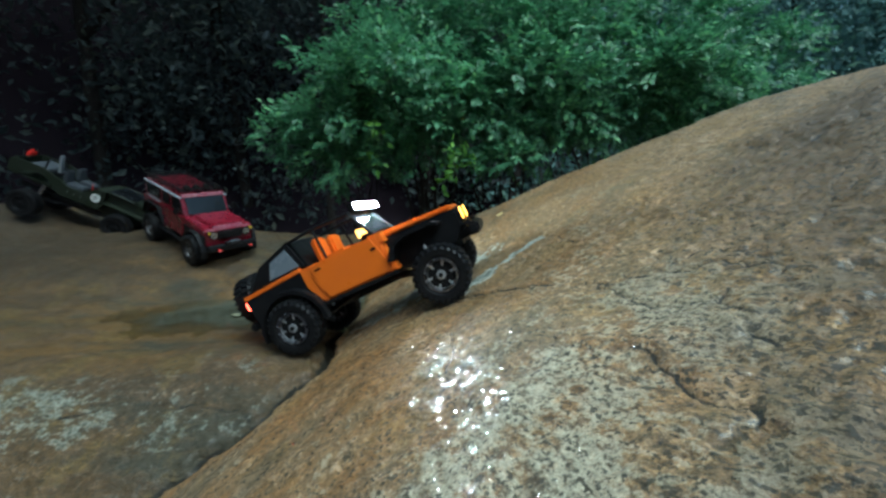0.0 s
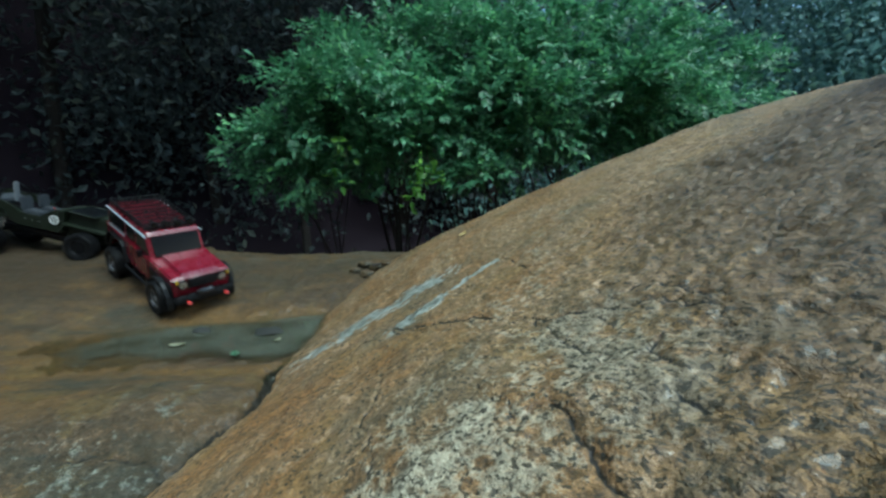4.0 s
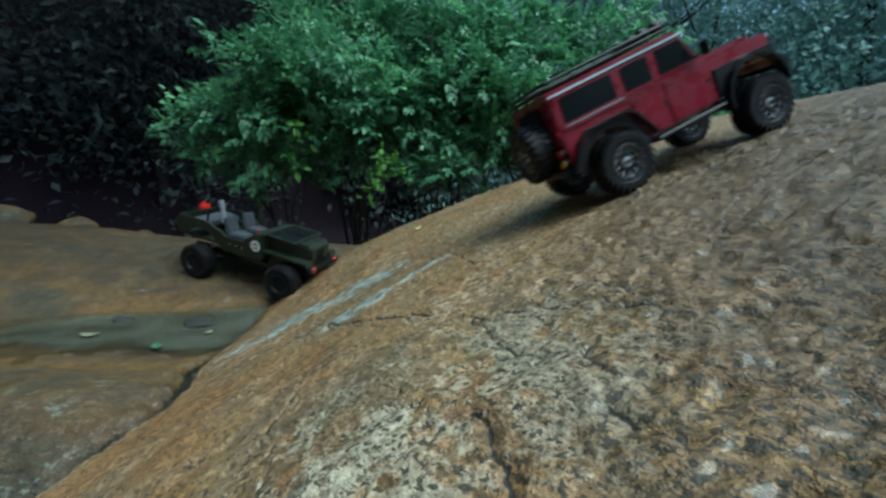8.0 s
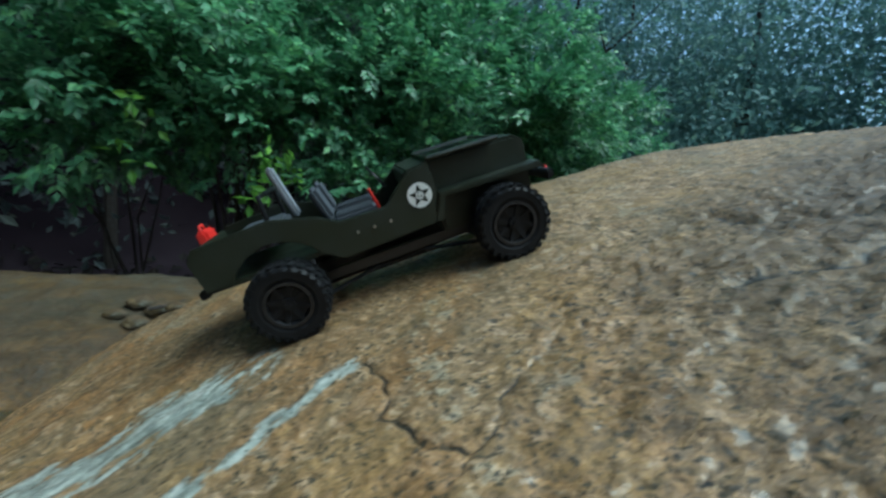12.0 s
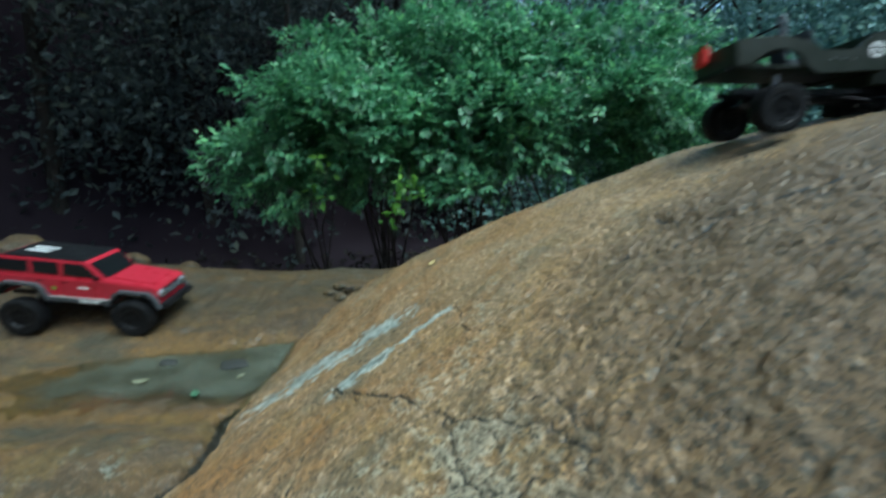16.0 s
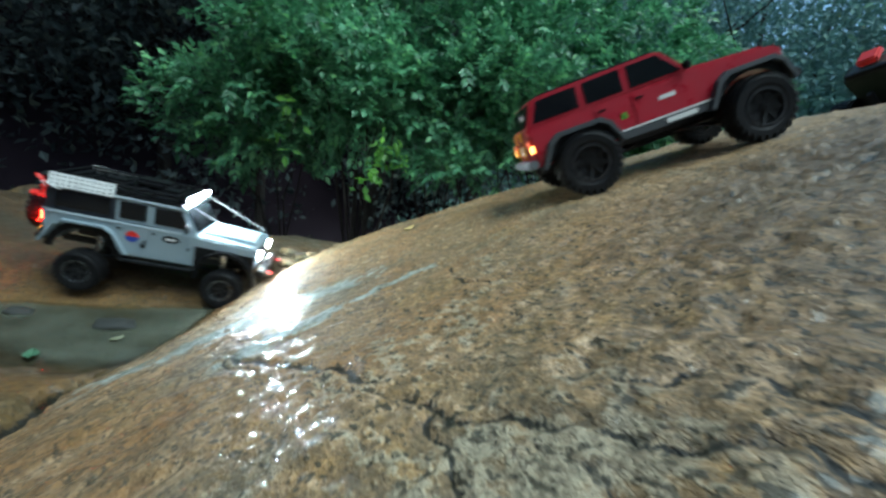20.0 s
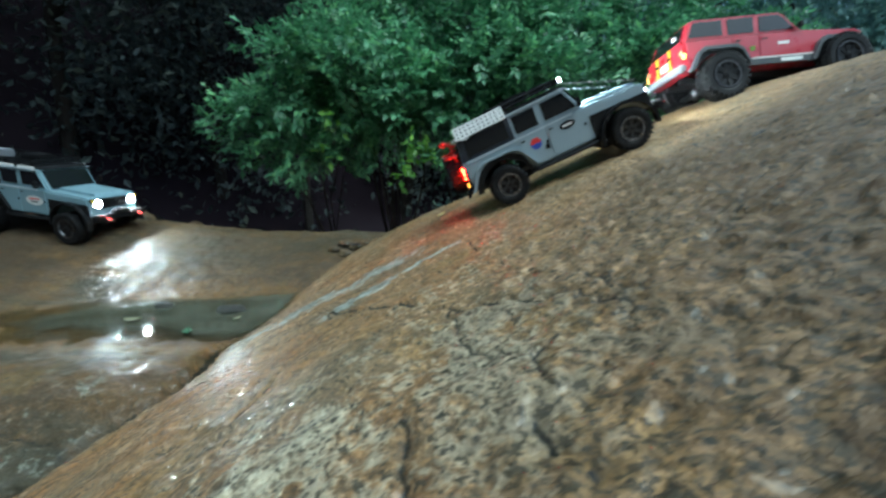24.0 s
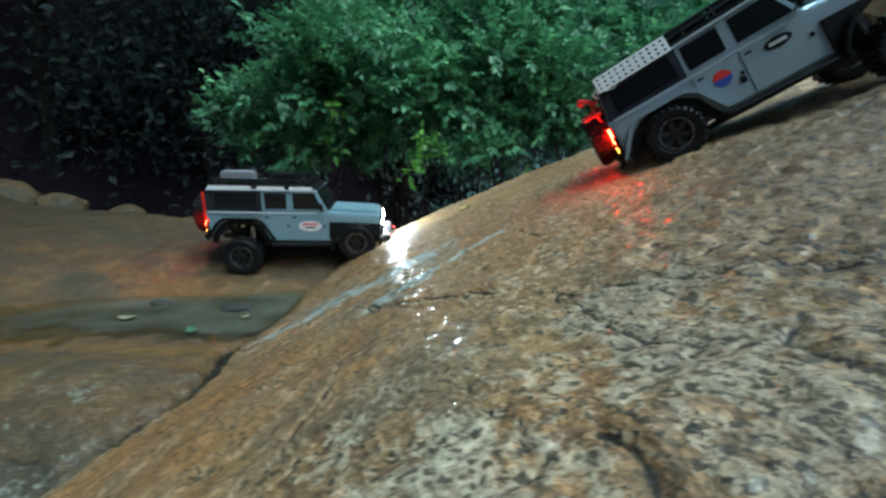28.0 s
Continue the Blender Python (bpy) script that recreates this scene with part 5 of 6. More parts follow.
def cherokee(name, label):
    root = tagged(new(name), label, "model car", "model off-road cars")
    rim = RIM_BLACK
    hood = [(0.072, 0.176), (0.222, 0.166), (0.236, 0.158)]
    part("body", slab(lower_profile(-0.258, 0.240, 0.174, hood, 0.092), -0.090, 0.090, bevel=0.005), CHERRY, root)
    part("cabin", slab([(-0.262, 0.172), (-0.240, 0.226), (-0.225, 0.230), (0.012, 0.231), (0.024, 0.226), (0.074, 0.174)], -0.084, 0.084, bevel=0.004), CHERRY, root)
    roof = part("roof", slab([(-0.228, 0.229), (-0.222, 0.2335), (0.006, 0.2345), (0.012, 0.230)], -0.078, 0.078, bevel=0.0015), BLACK, root, "near-black roof with two white bars")
    for y in (-0.02, 0.012):
        part("roof_bar", box((-0.16, y, 0.2348), (0.07, 0.012, 0.001), bevel=0), WHITE, roof)
    part("windscreen", slab([(0.070, 0.1795), (0.027, 0.225), (0.0295, 0.2275), (0.0725, 0.182)], -0.072, 0.072, bevel=0.001), GLASS, root)
    part("rear_window", slab([(-0.2625, 0.180), (-0.2440, 0.222), (-0.2405, 0.222), (-0.2590, 0.180)], -0.066, 0.066, bevel=0.001), GLASS, root)
    part("bonnet", slab([(0.080, 0.172), (0.084, 0.181), (0.218, 0.172), (0.232, 0.162)], -0.066, 0.066, bevel=0.004), CHERRY, root)
    for s in (1, -1):
        window(root, [(-0.246, 0.182), (-0.230, 0.222), (-0.150, 0.223), (-0.150, 0.182)], s, 0.0845)
        window(root, [(-0.136, 0.182), (-0.136, 0.223), (-0.062, 0.224), (-0.062, 0.182)], s, 0.0845)
        window(root, [(-0.048, 0.182), (-0.048, 0.224), (0.012, 0.224), (0.052, 0.184), (0.050, 0.182)], s, 0.0845)
        for x0, x1 in ((-0.128, -0.058), (-0.054, 0.060)):
            door = part("door", slab([(max(x0, -0.09), 0.108), (x0, 0.135), (x0, 0.171), (x1, 0.171), (x1, 0.108)], s * 0.0885, s * 0.0918, bevel=0.001), CHERRY, root)
            part("handle", box((x0 + 0.014, s * 0.0928, 0.160), (0.016, 0.003, 0.004)), BLACK, door)
        part("side_cladding", slab([(-0.092, 0.090), (-0.092, 0.109), (0.092, 0.109), (0.088, 0.090)], s * 0.089, s * 0.0945, bevel=0.0015), FLARE, root, "dark grey lower cladding")
        part("sill_trim", box((0.0, s * 0.0950, 0.1085), (0.184, 0.0012, 0.0035), bevel=0), WHITE, root, "pale trim line along the sill")
        part("cladding_bar", box((0.03, s * 0.0950, 0.0985), (0.060, 0.0008, 0.009), bevel=0), WHITE, root)
        part("door_bar", box((0.012, s * 0.0923, 0.145), (0.032, 0.0008, 0.008), bevel=0), WHITE, root)
        part("door_mark", box((-0.075, s * 0.0923, 0.136), (0.012, 0.0008, 0.012), bevel=0), LEAF_YOUNG, root)
        for cx in (HALF, -HALF):
            pts = [(cx - 0.088, 0.088), (cx - 0.064, 0.136), (cx - 0.045, 0.150), (cx + 0.045, 0.150), (cx + 0.064, 0.136), (cx + 0.084, 0.096), (cx + 0.074, 0.094), (cx + 0.056, 0.130), (cx + 0.040, 0.140), (cx - 0.040, 0.140), (cx - 0.056, 0.130), (cx - 0.078, 0.088)]
            part("fender_flare", slab(pts, s * 0.086, s * 0.104, bevel=0.0015), FLARE, root)
            # black filler below the flare, in place of the arch's shaded gap
            part("arch_gap_band", slab([(cx - 0.074, 0.098), (cx - 0.056, 0.130), (cx - 0.040, 0.141), (cx + 0.040, 0.141), (cx + 0.056, 0.130), (cx + 0.072, 0.098)] + arc(cx, 0.066, 0.0695, 28, 152, 9), s * 0.0880, s * 0.0925, bevel=0), BLACK, root, "black band standing in for the shaded wheel-arch gap")
        mirror = part("wing_mirror", box((0.056, s * 0.098, 0.186), (0.012, 0.016, 0.016), bevel=0.003), BLACK, root)
        lamp(root, "headlight", (0.240, s * 0.066, 0.140), 0.012, CHROME, "unlit headlight", ring=CLADDING)
        tail = part("tail_light", box((-0.2625, s * 0.078, 0.140), (0.006, 0.018, 0.030), bevel=0.001), RED_PLASTIC, root)
        part("lens", box((-0.2660, s * 0.078, 0.146), (0.002, 0.014, 0.012), bevel=0.0005), LAMP_DIM, tail)
        part("amber_lens", box((-0.2630, s * 0.0875, 0.134), (0.008, 0.004, 0.014), bevel=0.0005), CABIN_GLOW, tail)
        strap = part("yellow_strap", box((-0.2675, s * 0.030, 0.146), (0.003, 0.010, 0.060), bevel=0.001), YELLOW, root)
        part("buckle", box((-0.2695, s * 0.030, 0.150), (0.002, 0.013, 0.008), bevel=0), BLACK, strap)
    part("round_sticker", cyl((-0.2535, -0.040, 0.1985), (-0.2560, -0.040, 0.1975), 0.010, 18), WHITE, root, "white round sticker on the rear window")
    part("plate", box((-0.2655, 0, 0.136), (0.002, 0.036, 0.018), bevel=0), WHITE, root)
    part("rear_bumper", box((-0.268, 0, 0.104), (0.020, 0.180, 0.018), bevel=0.004), CLADDING, root)
    part("front_bumper", box((0.256, 0, 0.102), (0.026, 0.180, 0.020), bevel=0.005), BLACK, root)
    grille = part("grille", box((0.2405, 0, 0.140), (0.005, 0.100, 0.026)), BLACK, root)
    for k in range(8):
        part("grille_bar", box((0.2438, -0.042 + 0.012 * k, 0.140), (0.002, 0.004, 0.022), bevel=0), CLADDING, grille)
    return root, underside(root, rim)


def pickup(name, label):
    root = tagged(new(name), label, "model car", "model off-road cars")
    rim = RIM_ALLOY
    part("tub", slab([(-0.092, 0.088), (-0.115, 0.130), (-0.115, 0.170), (0.072, 0.170), (0.078, 0.128), (0.088, 0.088)], -0.088, 0.088, bevel=0.003), ORANGE, root)
    part("rear_quarter", slab([(-0.258, 0.100), (-0.262, 0.160), (-0.114, 0.166), (-0.114, 0.130)] + arc(-HALF, 0.066, 0.072, 40, 150, 7), -0.087, 0.087, bevel=0.003), BLACK, root)
    part("bed_rail", slab([(-0.262, 0.158), (-0.262, 0.167), (-0.114, 0.175), (-0.114, 0.166)], -0.089, 0.089, bevel=0.002), ORANGE, root)
    part("engine_bay", slab([(0.074, 0.084), (0.074, 0.160), (0.236, 0.152), (0.240, 0.112), (0.214, 0.086)], -0.060, 0.060, bevel=0.003), BLACK, root)
    part("bonnet", slab([(0.070, 0.156), (0.070, 0.172), (0.228, 0.163), (0.238, 0.152)], -0.062, 0.062, bevel=0.005), ORANGE, root)
    part("cowl", slab([(0.052, 0.150), (0.052, 0.174), (0.080, 0.172), (0.084, 0.150)], -0.086, 0.086, bevel=0.003), ORANGE, root)
    part("windscreen_frame", add_tube(bmesh.new(), [(0.066, -0.078, 0.172), (0.034, -0.074, 0.232), (0.034, 0.074, 0.232), (0.066, 0.078, 0.172)], 0.0042), BLACK, root)
    part("windscreen", slab([(0.062, 0.176), (0.034, 0.229), (0.036, 0.230), (0.064, 0.177)], -0.072, 0.072, bevel=0.0005), GLASS, root)
    part("soft_top", slab([(-0.252, 0.166), (-0.205, 0.214), (-0.120, 0.238), (-0.112, 0.232), (-0.095, 0.170)], -0.080, 0.080, bevel=0.006), BLACK, root, "black soft top over the rear")
    for s in (1, -1):
        part("side_window", slab([(-0.190, 0.178), (-0.172, 0.212), (-0.128, 0.224), (-0.112, 0.178)], s * 0.0785, s * 0.0815, bevel=0.0008), SOFT_PANE, root, "clouded grey plastic window")
        part("roof_rail", add_tube(bmesh.new(), [(0.034, s * 0.074, 0.234), (-0.05, s * 0.076, 0.238), (-0.118, s * 0.076, 0.234)], 0.0035), BLACK, root)
        part("door_pillar", cyl((-0.048, s * 0.080, 0.170), (-0.052, s * 0.077, 0.236), 0.003, 8), BLACK, root)
        door = part("door", slab([(-0.072, 0.092), (-0.088, 0.126), (-0.088, 0.168), (0.058, 0.168), (0.070, 0.128), (0.078, 0.092)], s * 0.0865, s * 0.0912, bevel=0.0012), ORANGE, root)
        part("handle", box((-0.072, s * 0.0922, 0.156), (0.016, 0.003, 0.004)), BLACK, door)
        part("hinge", box((0.056, s * 0.0922, 0.146), (0.012, 0.003, 0.005)), BLACK, door)
        part("rock_slider", box((0, s * 0.094, 0.084), (0.17, 0.012, 0.008), bevel=0.002), BLACK, root)
        part("seat", add_box(box((-0.04, s * 0.038, 0.168), (0.06, 0.05, 0.016), bevel=0.004), (-0.070, s * 0.038, 0.192), (0.016, 0.05, 0.056), 0.005), ORANGE, root)
        pts = [(HALF - 0.092, 0.110), (HALF - 0.072, 0.140), (HALF - 0.04, 0.148), (HALF + 0.020, 0.147), (HALF + 0.036, 0.138), (HALF + 0.030, 0.134), (HALF + 0.018, 0.140), (HALF - 0.04, 0.141), (HALF - 0.064, 0.133), (HALF - 0.082, 0.106)]
        part("fender_flare", slab(pts, s * 0.050, s * 0.104, bevel=0.002), BLACK, root)
        flare(root, -HALF, s, BLACK, 0.070, 0.080, 0.085, 0.108)
        lamp(root, "headlight", (0.240, s * 0.040, 0.138), 0.013, LAMP_AMBER, "round headlight glowing warm")
        tail = part("tail_light", box((-0.264, s * 0.077, 0.146), (0.006, 0.013, 0.018), bevel=0.001), LAMP_TAIL, root, "lit red tail light")
    bar = part("light_bar", box((0.046, 0, 0.243), (0.014, 0.150, 0.017), bevel=0.002), BLACK, root, "LED light bar, lit white")
    for k in range(8):
        part("led", box((0.0545, -0.063 + 0.018 * k, 0.243), (0.004, 0.015, 0.011), bevel=0.0005), LAMP_BAR, bar)
    part("dashboard", box((0.044, 0, 0.172), (0.02, 0.15, 0.02), bevel=0.004), BLACK, root)
    part("cabin_lamp", box((0.030, 0.0, 0.188), (0.004, 0.13, 0.018), bevel=0.001), CABIN_GLOW, root, "warm light strip glowing on the dashboard")
    part("steering_wheel", add_tube(bmesh.new(), [(0.028 - 0.4 * b, 0.038 + a, 0.186 + b) for a, b in arc(0, 0, 0.017, 0, 360, 13)], 0.002, 6), BLACK, root)
    grille = part("grille", box((0.2395, 0, 0.136), (0.004, 0.058, 0.028)), ORANGE, root)
    for k in range(7):
        part("slot", box((0.2420, -0.021 + 0.007 * k, 0.136), (0.0015, 0.0035, 0.020), bevel=0), BLACK, grille)
    part("front_bumper", box((0.258, 0, 0.100), (0.024, 0.15, 0.026), bevel=0.005), BLACK, root)
    for s in (1, -1):
        part("bumper_mount", box((0.235, s * 0.030, 0.096), (0.044, 0.014, 0.020), bevel=0.002), BLACK, root)
        part("bumper_wing", box((0.250, s * 0.064, 0.116), (0.016, 0.020, 0.012), bevel=0.003), BLACK, root)
    part("rear_bumper", box((-0.272, 0, 0.100), (0.020, 0.17, 0.018), bevel=0.004), BLACK, root)
    part("rear_hook", box((-0.284, -0.03, 0.100), (0.008, 0.010, 0.010)), RED_PLASTIC, root)
    wheel(root, -0.290, 0.0, 0.158, rim, "spare_wheel").rotation_euler = (0, 0, radians(90))
    return root, underside(root, rim)


def army_jeep(name, label):
    root = tagged(new(name), label, "model car", "model off-road cars")
    w = 0.345 / 2
    side_pts = ([(-0.274, 0.104), (-0.280, 0.150), (-0.268, 0.168), (-0.160, 0.174), (-0.095, 0.156), (-0.070, 0.140), (0.000, 0.140), (0.020, 0.158), (0.046, 0.178), (0.070, 0.180), (0.070, 0.092)]
                + [(-0.080, 0.086)] + arc(-w, 0.068, 0.074, 30, 150, 9))
    for s in (1, -1):
        part("side_panel", slab(side_pts, s * 0.078, s * 0.086, bevel=0.002), OLIVE, root)
        part("front_fender", slab([(0.062, 0.092), (0.082, 0.134), (0.245, 0.132), (0.252, 0.118), (0.244, 0.122), (0.090, 0.126), (0.074, 0.092)], s * 0.050, s * 0.088, bevel=0.002), OLIVE, root)
        lamp(root, "headlight", (0.234, s * 0.034, 0.148), 0.010, CHROME, "unlit round headlight", ring=OLIVE)
        seat = part("seat", add_box(box((-0.045, s * 0.040, 0.138), (0.066, 0.054, 0.018), bevel=0.005), (-0.088, s * 0.040, 0.168), (0.014, 0.054, 0.054), 0.005, Matrix.Rotation(-0.25, 4, "Y")), SEAT, root, "grey cushioned seat")
        for k in (-1, 1):
            part("seam", box((-0.045, s * 0.040 + k * 0.012, 0.1475), (0.058, 0.002, 0.001), bevel=0), BLACK, seat)
        disc = part("round_sign", cyl((0.052, s * 0.0862, 0.140), (0.052, s * 0.0872, 0.140), 0.0185, 28), WHITE, root, "white disc with a dark star")
        pts = []
        for k in range(10):
            a, r = math.pi / 2 + k * math.pi / 5, (0.0165 if k % 2 == 0 else 0.0075)
            pts.append((0.052 + r * math.cos(a), 0.140 + r * math.sin(a)))
        part("star", slab(pts, s * 0.0872, s * 0.0876, bevel=0), OLIVE, disc)
        part("letter_disc", cyl((0.052, s * 0.0876, 0.140), (0.052, s * 0.0879, 0.140), 0.0062, 18), WHITE, disc)
        for k in range(3):
            part("rivet", cyl((-0.05 + 0.025 * k, s * 0.086, 0.118), (-0.05 + 0.025 * k, s * 0.0885, 0.118), 0.0022, 8), CHROME, root)
        part("front_hook", add_tube(bmesh.new(), [(0.262, s * 0.06 + a, 0.106 + b) for a, b in arc(0, 0, 0.008, 0, 330, 8)], 0.0034, 6), RED_PLASTIC, root, "red tow hook")
    text = bpy.data.curves.new("letter", "FONT")
    text.body, text.size, text.extrude, text.align_x, text.align_y = "G", 0.011, 0.0002, "CENTER", "CENTER"
    letter = new("letter", text)
    letter.data.materials.append(OLIVE)
    letter.parent = root
    letter.matrix_local = Matrix.Translation((0.052, -0.0881, 0.140)) @ Matrix.Rotation(radians(90), 4, "X")
    part("floor", box((-0.10, 0, 0.104), (0.34, 0.160, 0.008)), OLIVE, root)
    part("tailgate", box((-0.274, 0, 0.132), (0.008, 0.158, 0.062), bevel=0.002), OLIVE, root)
    part("rear_bench", box((-0.195, 0, 0.150), (0.075, 0.150, 0.020), bevel=0.005), SEAT, root)
    part("cowl", slab([(0.044, 0.092), (0.044, 0.180), (0.078, 0.182), (0.084, 0.092)], -0.080, 0.080, bevel=0.003), OLIVE, root)
    bonnet = part("bonnet", slab([(0.078, 0.064), (0.078, 0.184), (0.226, 0.178), (0.238, 0.168), (0.238, 0.092), (0.214, 0.066)], -0.056, 0.056, bevel=0.005), OLIVE, root)
    for s in (1, -1):
        part("bonnet_strip", box((0.15, s * 0.0528, 0.166), (0.14, 0.002, 0.003), bevel=0, turn=Matrix.Rotation(0.07, 4, "Y")), CHROME, bonnet)
    screen = part("folded_windscreen", add_tube(bmesh.new(), [(0.080, -0.074, 0.186), (0.190, -0.074, 0.184), (0.190, 0.074, 0.184), (0.080, 0.074, 0.186), (0.080, -0.074, 0.186)], 0.0036), OLIVE, root, "windscreen folded flat on the bonnet")
    for s in (1, -1):
        part("pane", box((0.135, s * 0.036, 0.185), (0.100, 0.064, 0.002), bevel=0, turn=Matrix.Rotation(0.02, 4, "Y")), GLASS, screen)
    part("dashboard", box((0.042, 0, 0.164), (0.008, 0.150, 0.026)), OLIVE, root)
    part("steering_wheel", add_tube(bmesh.new(), [(0.004 - 0.5 * b, 0.040 + a, 0.172 + b) for a, b in arc(0, 0, 0.020, 0, 360, 15)], 0.0022, 6), BLACK, root)
    part("gear_lever", cyl((-0.005, 0, 0.11), (-0.015, 0, 0.162), 0.0022, 6), RED_PLASTIC, root)
    part("back_post", box((-0.135, -0.030, 0.200), (0.010, 0.022, 0.080), bevel=0.003, turn=Matrix.Rotation(-0.18, 4, "Y")), CLADDING, root, "grey upright post behind the seats")
    part("roll_bar", add_tube(bmesh.new(), [(-0.165, -0.066, 0.150), (-0.165, -0.060, 0.205), (-0.165, 0.060, 0.205), (-0.165, 0.066, 0.150)], 0.0035), BLACK, root)
    can = part("fuel_can", box((-0.287, 0.040, 0.156), (0.018, 0.042, 0.044), bevel=0.004), RED_PLASTIC, root, "red fuel can at the tail")
    part("cap", cyl((-0.287, 0.052, 0.176), (-0.287, 0.052, 0.184), 0.005, 10), BLACK, can)
    part("can_handle", add_tube(bmesh.new(), [(-0.287, 0.026, 0.176), (-0.287, 0.028, 0.186), (-0.287, 0.042, 0.186), (-0.287, 0.044, 0.176)], 0.002, 6), RED_PLASTIC, can)
    grille = part("grille", box((0.2385, 0, 0.138), (0.005, 0.100, 0.058), bevel=0.002), OLIVE, root)
    for k in range(7):
        part("slot", box((0.2415, -0.018 + 0.006 * k, 0.140), (0.0014, 0.003, 0.038), bevel=0), BLACK, grille)
    part("front_bumper", box((0.258, 0, 0.106), (0.014, 0.170, 0.016), bevel=0.003), BLACK, root)
    part("rear_bumper", box((-0.284, 0, 0.100), (0.012, 0.150, 0.012), bevel=0.002), BLACK, root)
    for ob in root.children:
        ob.location.z += 0.028
    return root, underside(root, RIM_JEEP, 0.097, 0.345)


jeep_orange = pickup("model_pickup", "orange model pickup with black soft top and lit light bar")
wagon_red = defender("model_wagon", RED, "dark red boxy model wagon with a black roof rack", RIM_STEEL, None, red_extras)
jeep_olive = army_jeep("model_army_jeep", "open olive-green model army jeep with a white star disc")
wagon_cherry = cherokee("model_estate", "bright red model estate with grey cladding and yellow straps")
wagon_grey = defender("model_wagon", GREY, "light grey model wagon with red hooks and lit lamps", RIM_DARK, LAMP_WHITE, grey_extras)
wagon_second = defender("model_wagon", ICE, "pale ice-blue model wagon with white door sticker, headlights lit", RIM_DARK, LAMP_BEAM, second_extras)


# ---- what moves ----
def ground_pose(x, y, yaw, base, track=0.207):
    """A car's pose with its four wheels on the rock."""
    c, s = math.cos(radians(yaw)), math.sin(radians(yaw))
    h = {(i, j): rock_height(x + c * i * base / 2 - s * j * track / 2, y + s * i * base / 2 + c * j * track / 2) for i in (1, -1) for j in (1, -1)}
    ahead = Vector((c * base, s * base, (h[1, 1] + h[1, -1] - h[-1, 1] - h[-1, -1]) / 2)).normalized()
    tilt = (h[1, 1] + h[-1, 1] - h[1, -1] - h[-1, -1]) / 2
    left = Vector((-s * track, c * track, 0.5 * tilt))  # the springs take up half of the lean
    left = (left - ahead * left.dot(ahead)).normalized()
    up = ahead.cross(left)
    z = sum(h.values()) / 4 + 0.001 - 0.12 * abs(tilt)
    return Matrix(((ahead.x, left.x, up.x, x), (ahead.y, left.y, up.y, y), (ahead.z, left.z, up.z, z), (0, 0, 0, 1)))


def spline(rows, t):
    """Place, heading, nod, lean and lift of the body at t: a smooth curve through the rows."""
    ts = [r[0] for r in rows]
    k = max(0, min(len(rows) - 2, int(np.searchsorted(ts, t, "right")) - 1))
    a, b = rows[k], rows[k + 1]
    d = b[0] - a[0]
    s = min(max((t - a[0]) / d, 0.0), 1.0)

    def slope(i, n):
        if i in (0, len(rows) - 1):
            return 0.0
        p, q, r = rows[i - 1][n], rows[i][n], rows[i + 1][n]
        u, v = (q - p) / (ts[i] - ts[i - 1]), (r - q) / (ts[i + 1] - ts[i])
        return 0.0 if u * v <= 0 else 2 * u * v / (u + v)

    out = []
    for n in range(1, 7):
        h00, h10, h01, h11 = 2 * s**3 - 3 * s * s + 1, s**3 - 2 * s * s + s, 3 * s * s - 2 * s**3, s**3 - s * s
        out.append(h00 * a[n] + h10 * d * slope(k, n) + h01 * b[n] + h11 * d * slope(k + 1, n))
    return out


def drive(root, wheels, size, rows, small=1.0):
    """Keys a car along its way over the rock, and turns its wheels by the way rolled."""
    root.scale = (size, size, size)
    for w in wheels:
        for piece in w.children:
            piece.scale = (small, 1, small)
    base, radius = size * (wheels[0].location.x - wheels[-1].location.x), R * size
    places = [w.location.copy() for w in wheels]
    times = np.arange(0, 28.01, 0.1)
    poses, rolled, hung, last, angle = [], [], [], None, 0.0
    for t in times:
        x, y, yaw, nod, lean, lift = spline(rows, float(t))
        flat = ground_pose(x, y, yaw, base)
        m = flat @ Matrix.Translation((0, 0, lift - (1 - small) * radius)) @ Matrix.Rotation(-radians(nod), 4, "Y") @ Matrix.Rotation(radians(lean), 4, "X")
        # each wheel stays on the rock while the body nods on its springs
        row = []
        for p in places:
            hub = m @ (p * size)
            rest = rock_height(hub.x, hub.y) + radius * small / flat.col[2][2]
            row.append(max(-0.03, min(0.03, rest - hub.z)) / size)
        hung.append(row)
        if last is not None:
            step = m.translation - last
            angle += step.length / radius * (1 if step.dot(m.to_3x3() @ Vector((1, 0, 0))) >= 0 else -1)
        last = m.translation.copy()
        poses.append(m)
        rolled.append(angle)
    keep = [k for k in range(len(times)) if k % 2 == 0 or k == len(times) - 1]
    walk(root, [(float(times[k]), poses[k]) for k in keep])
    for n, (w, place) in enumerate(zip(wheels, places)):
        walk(w, [(float(times[k]), Matrix.Translation(place + Vector((0, 0, hung[k][n]))) @ Matrix.Rotation(rolled[k], 4, "Y")) for k in range(len(times))])


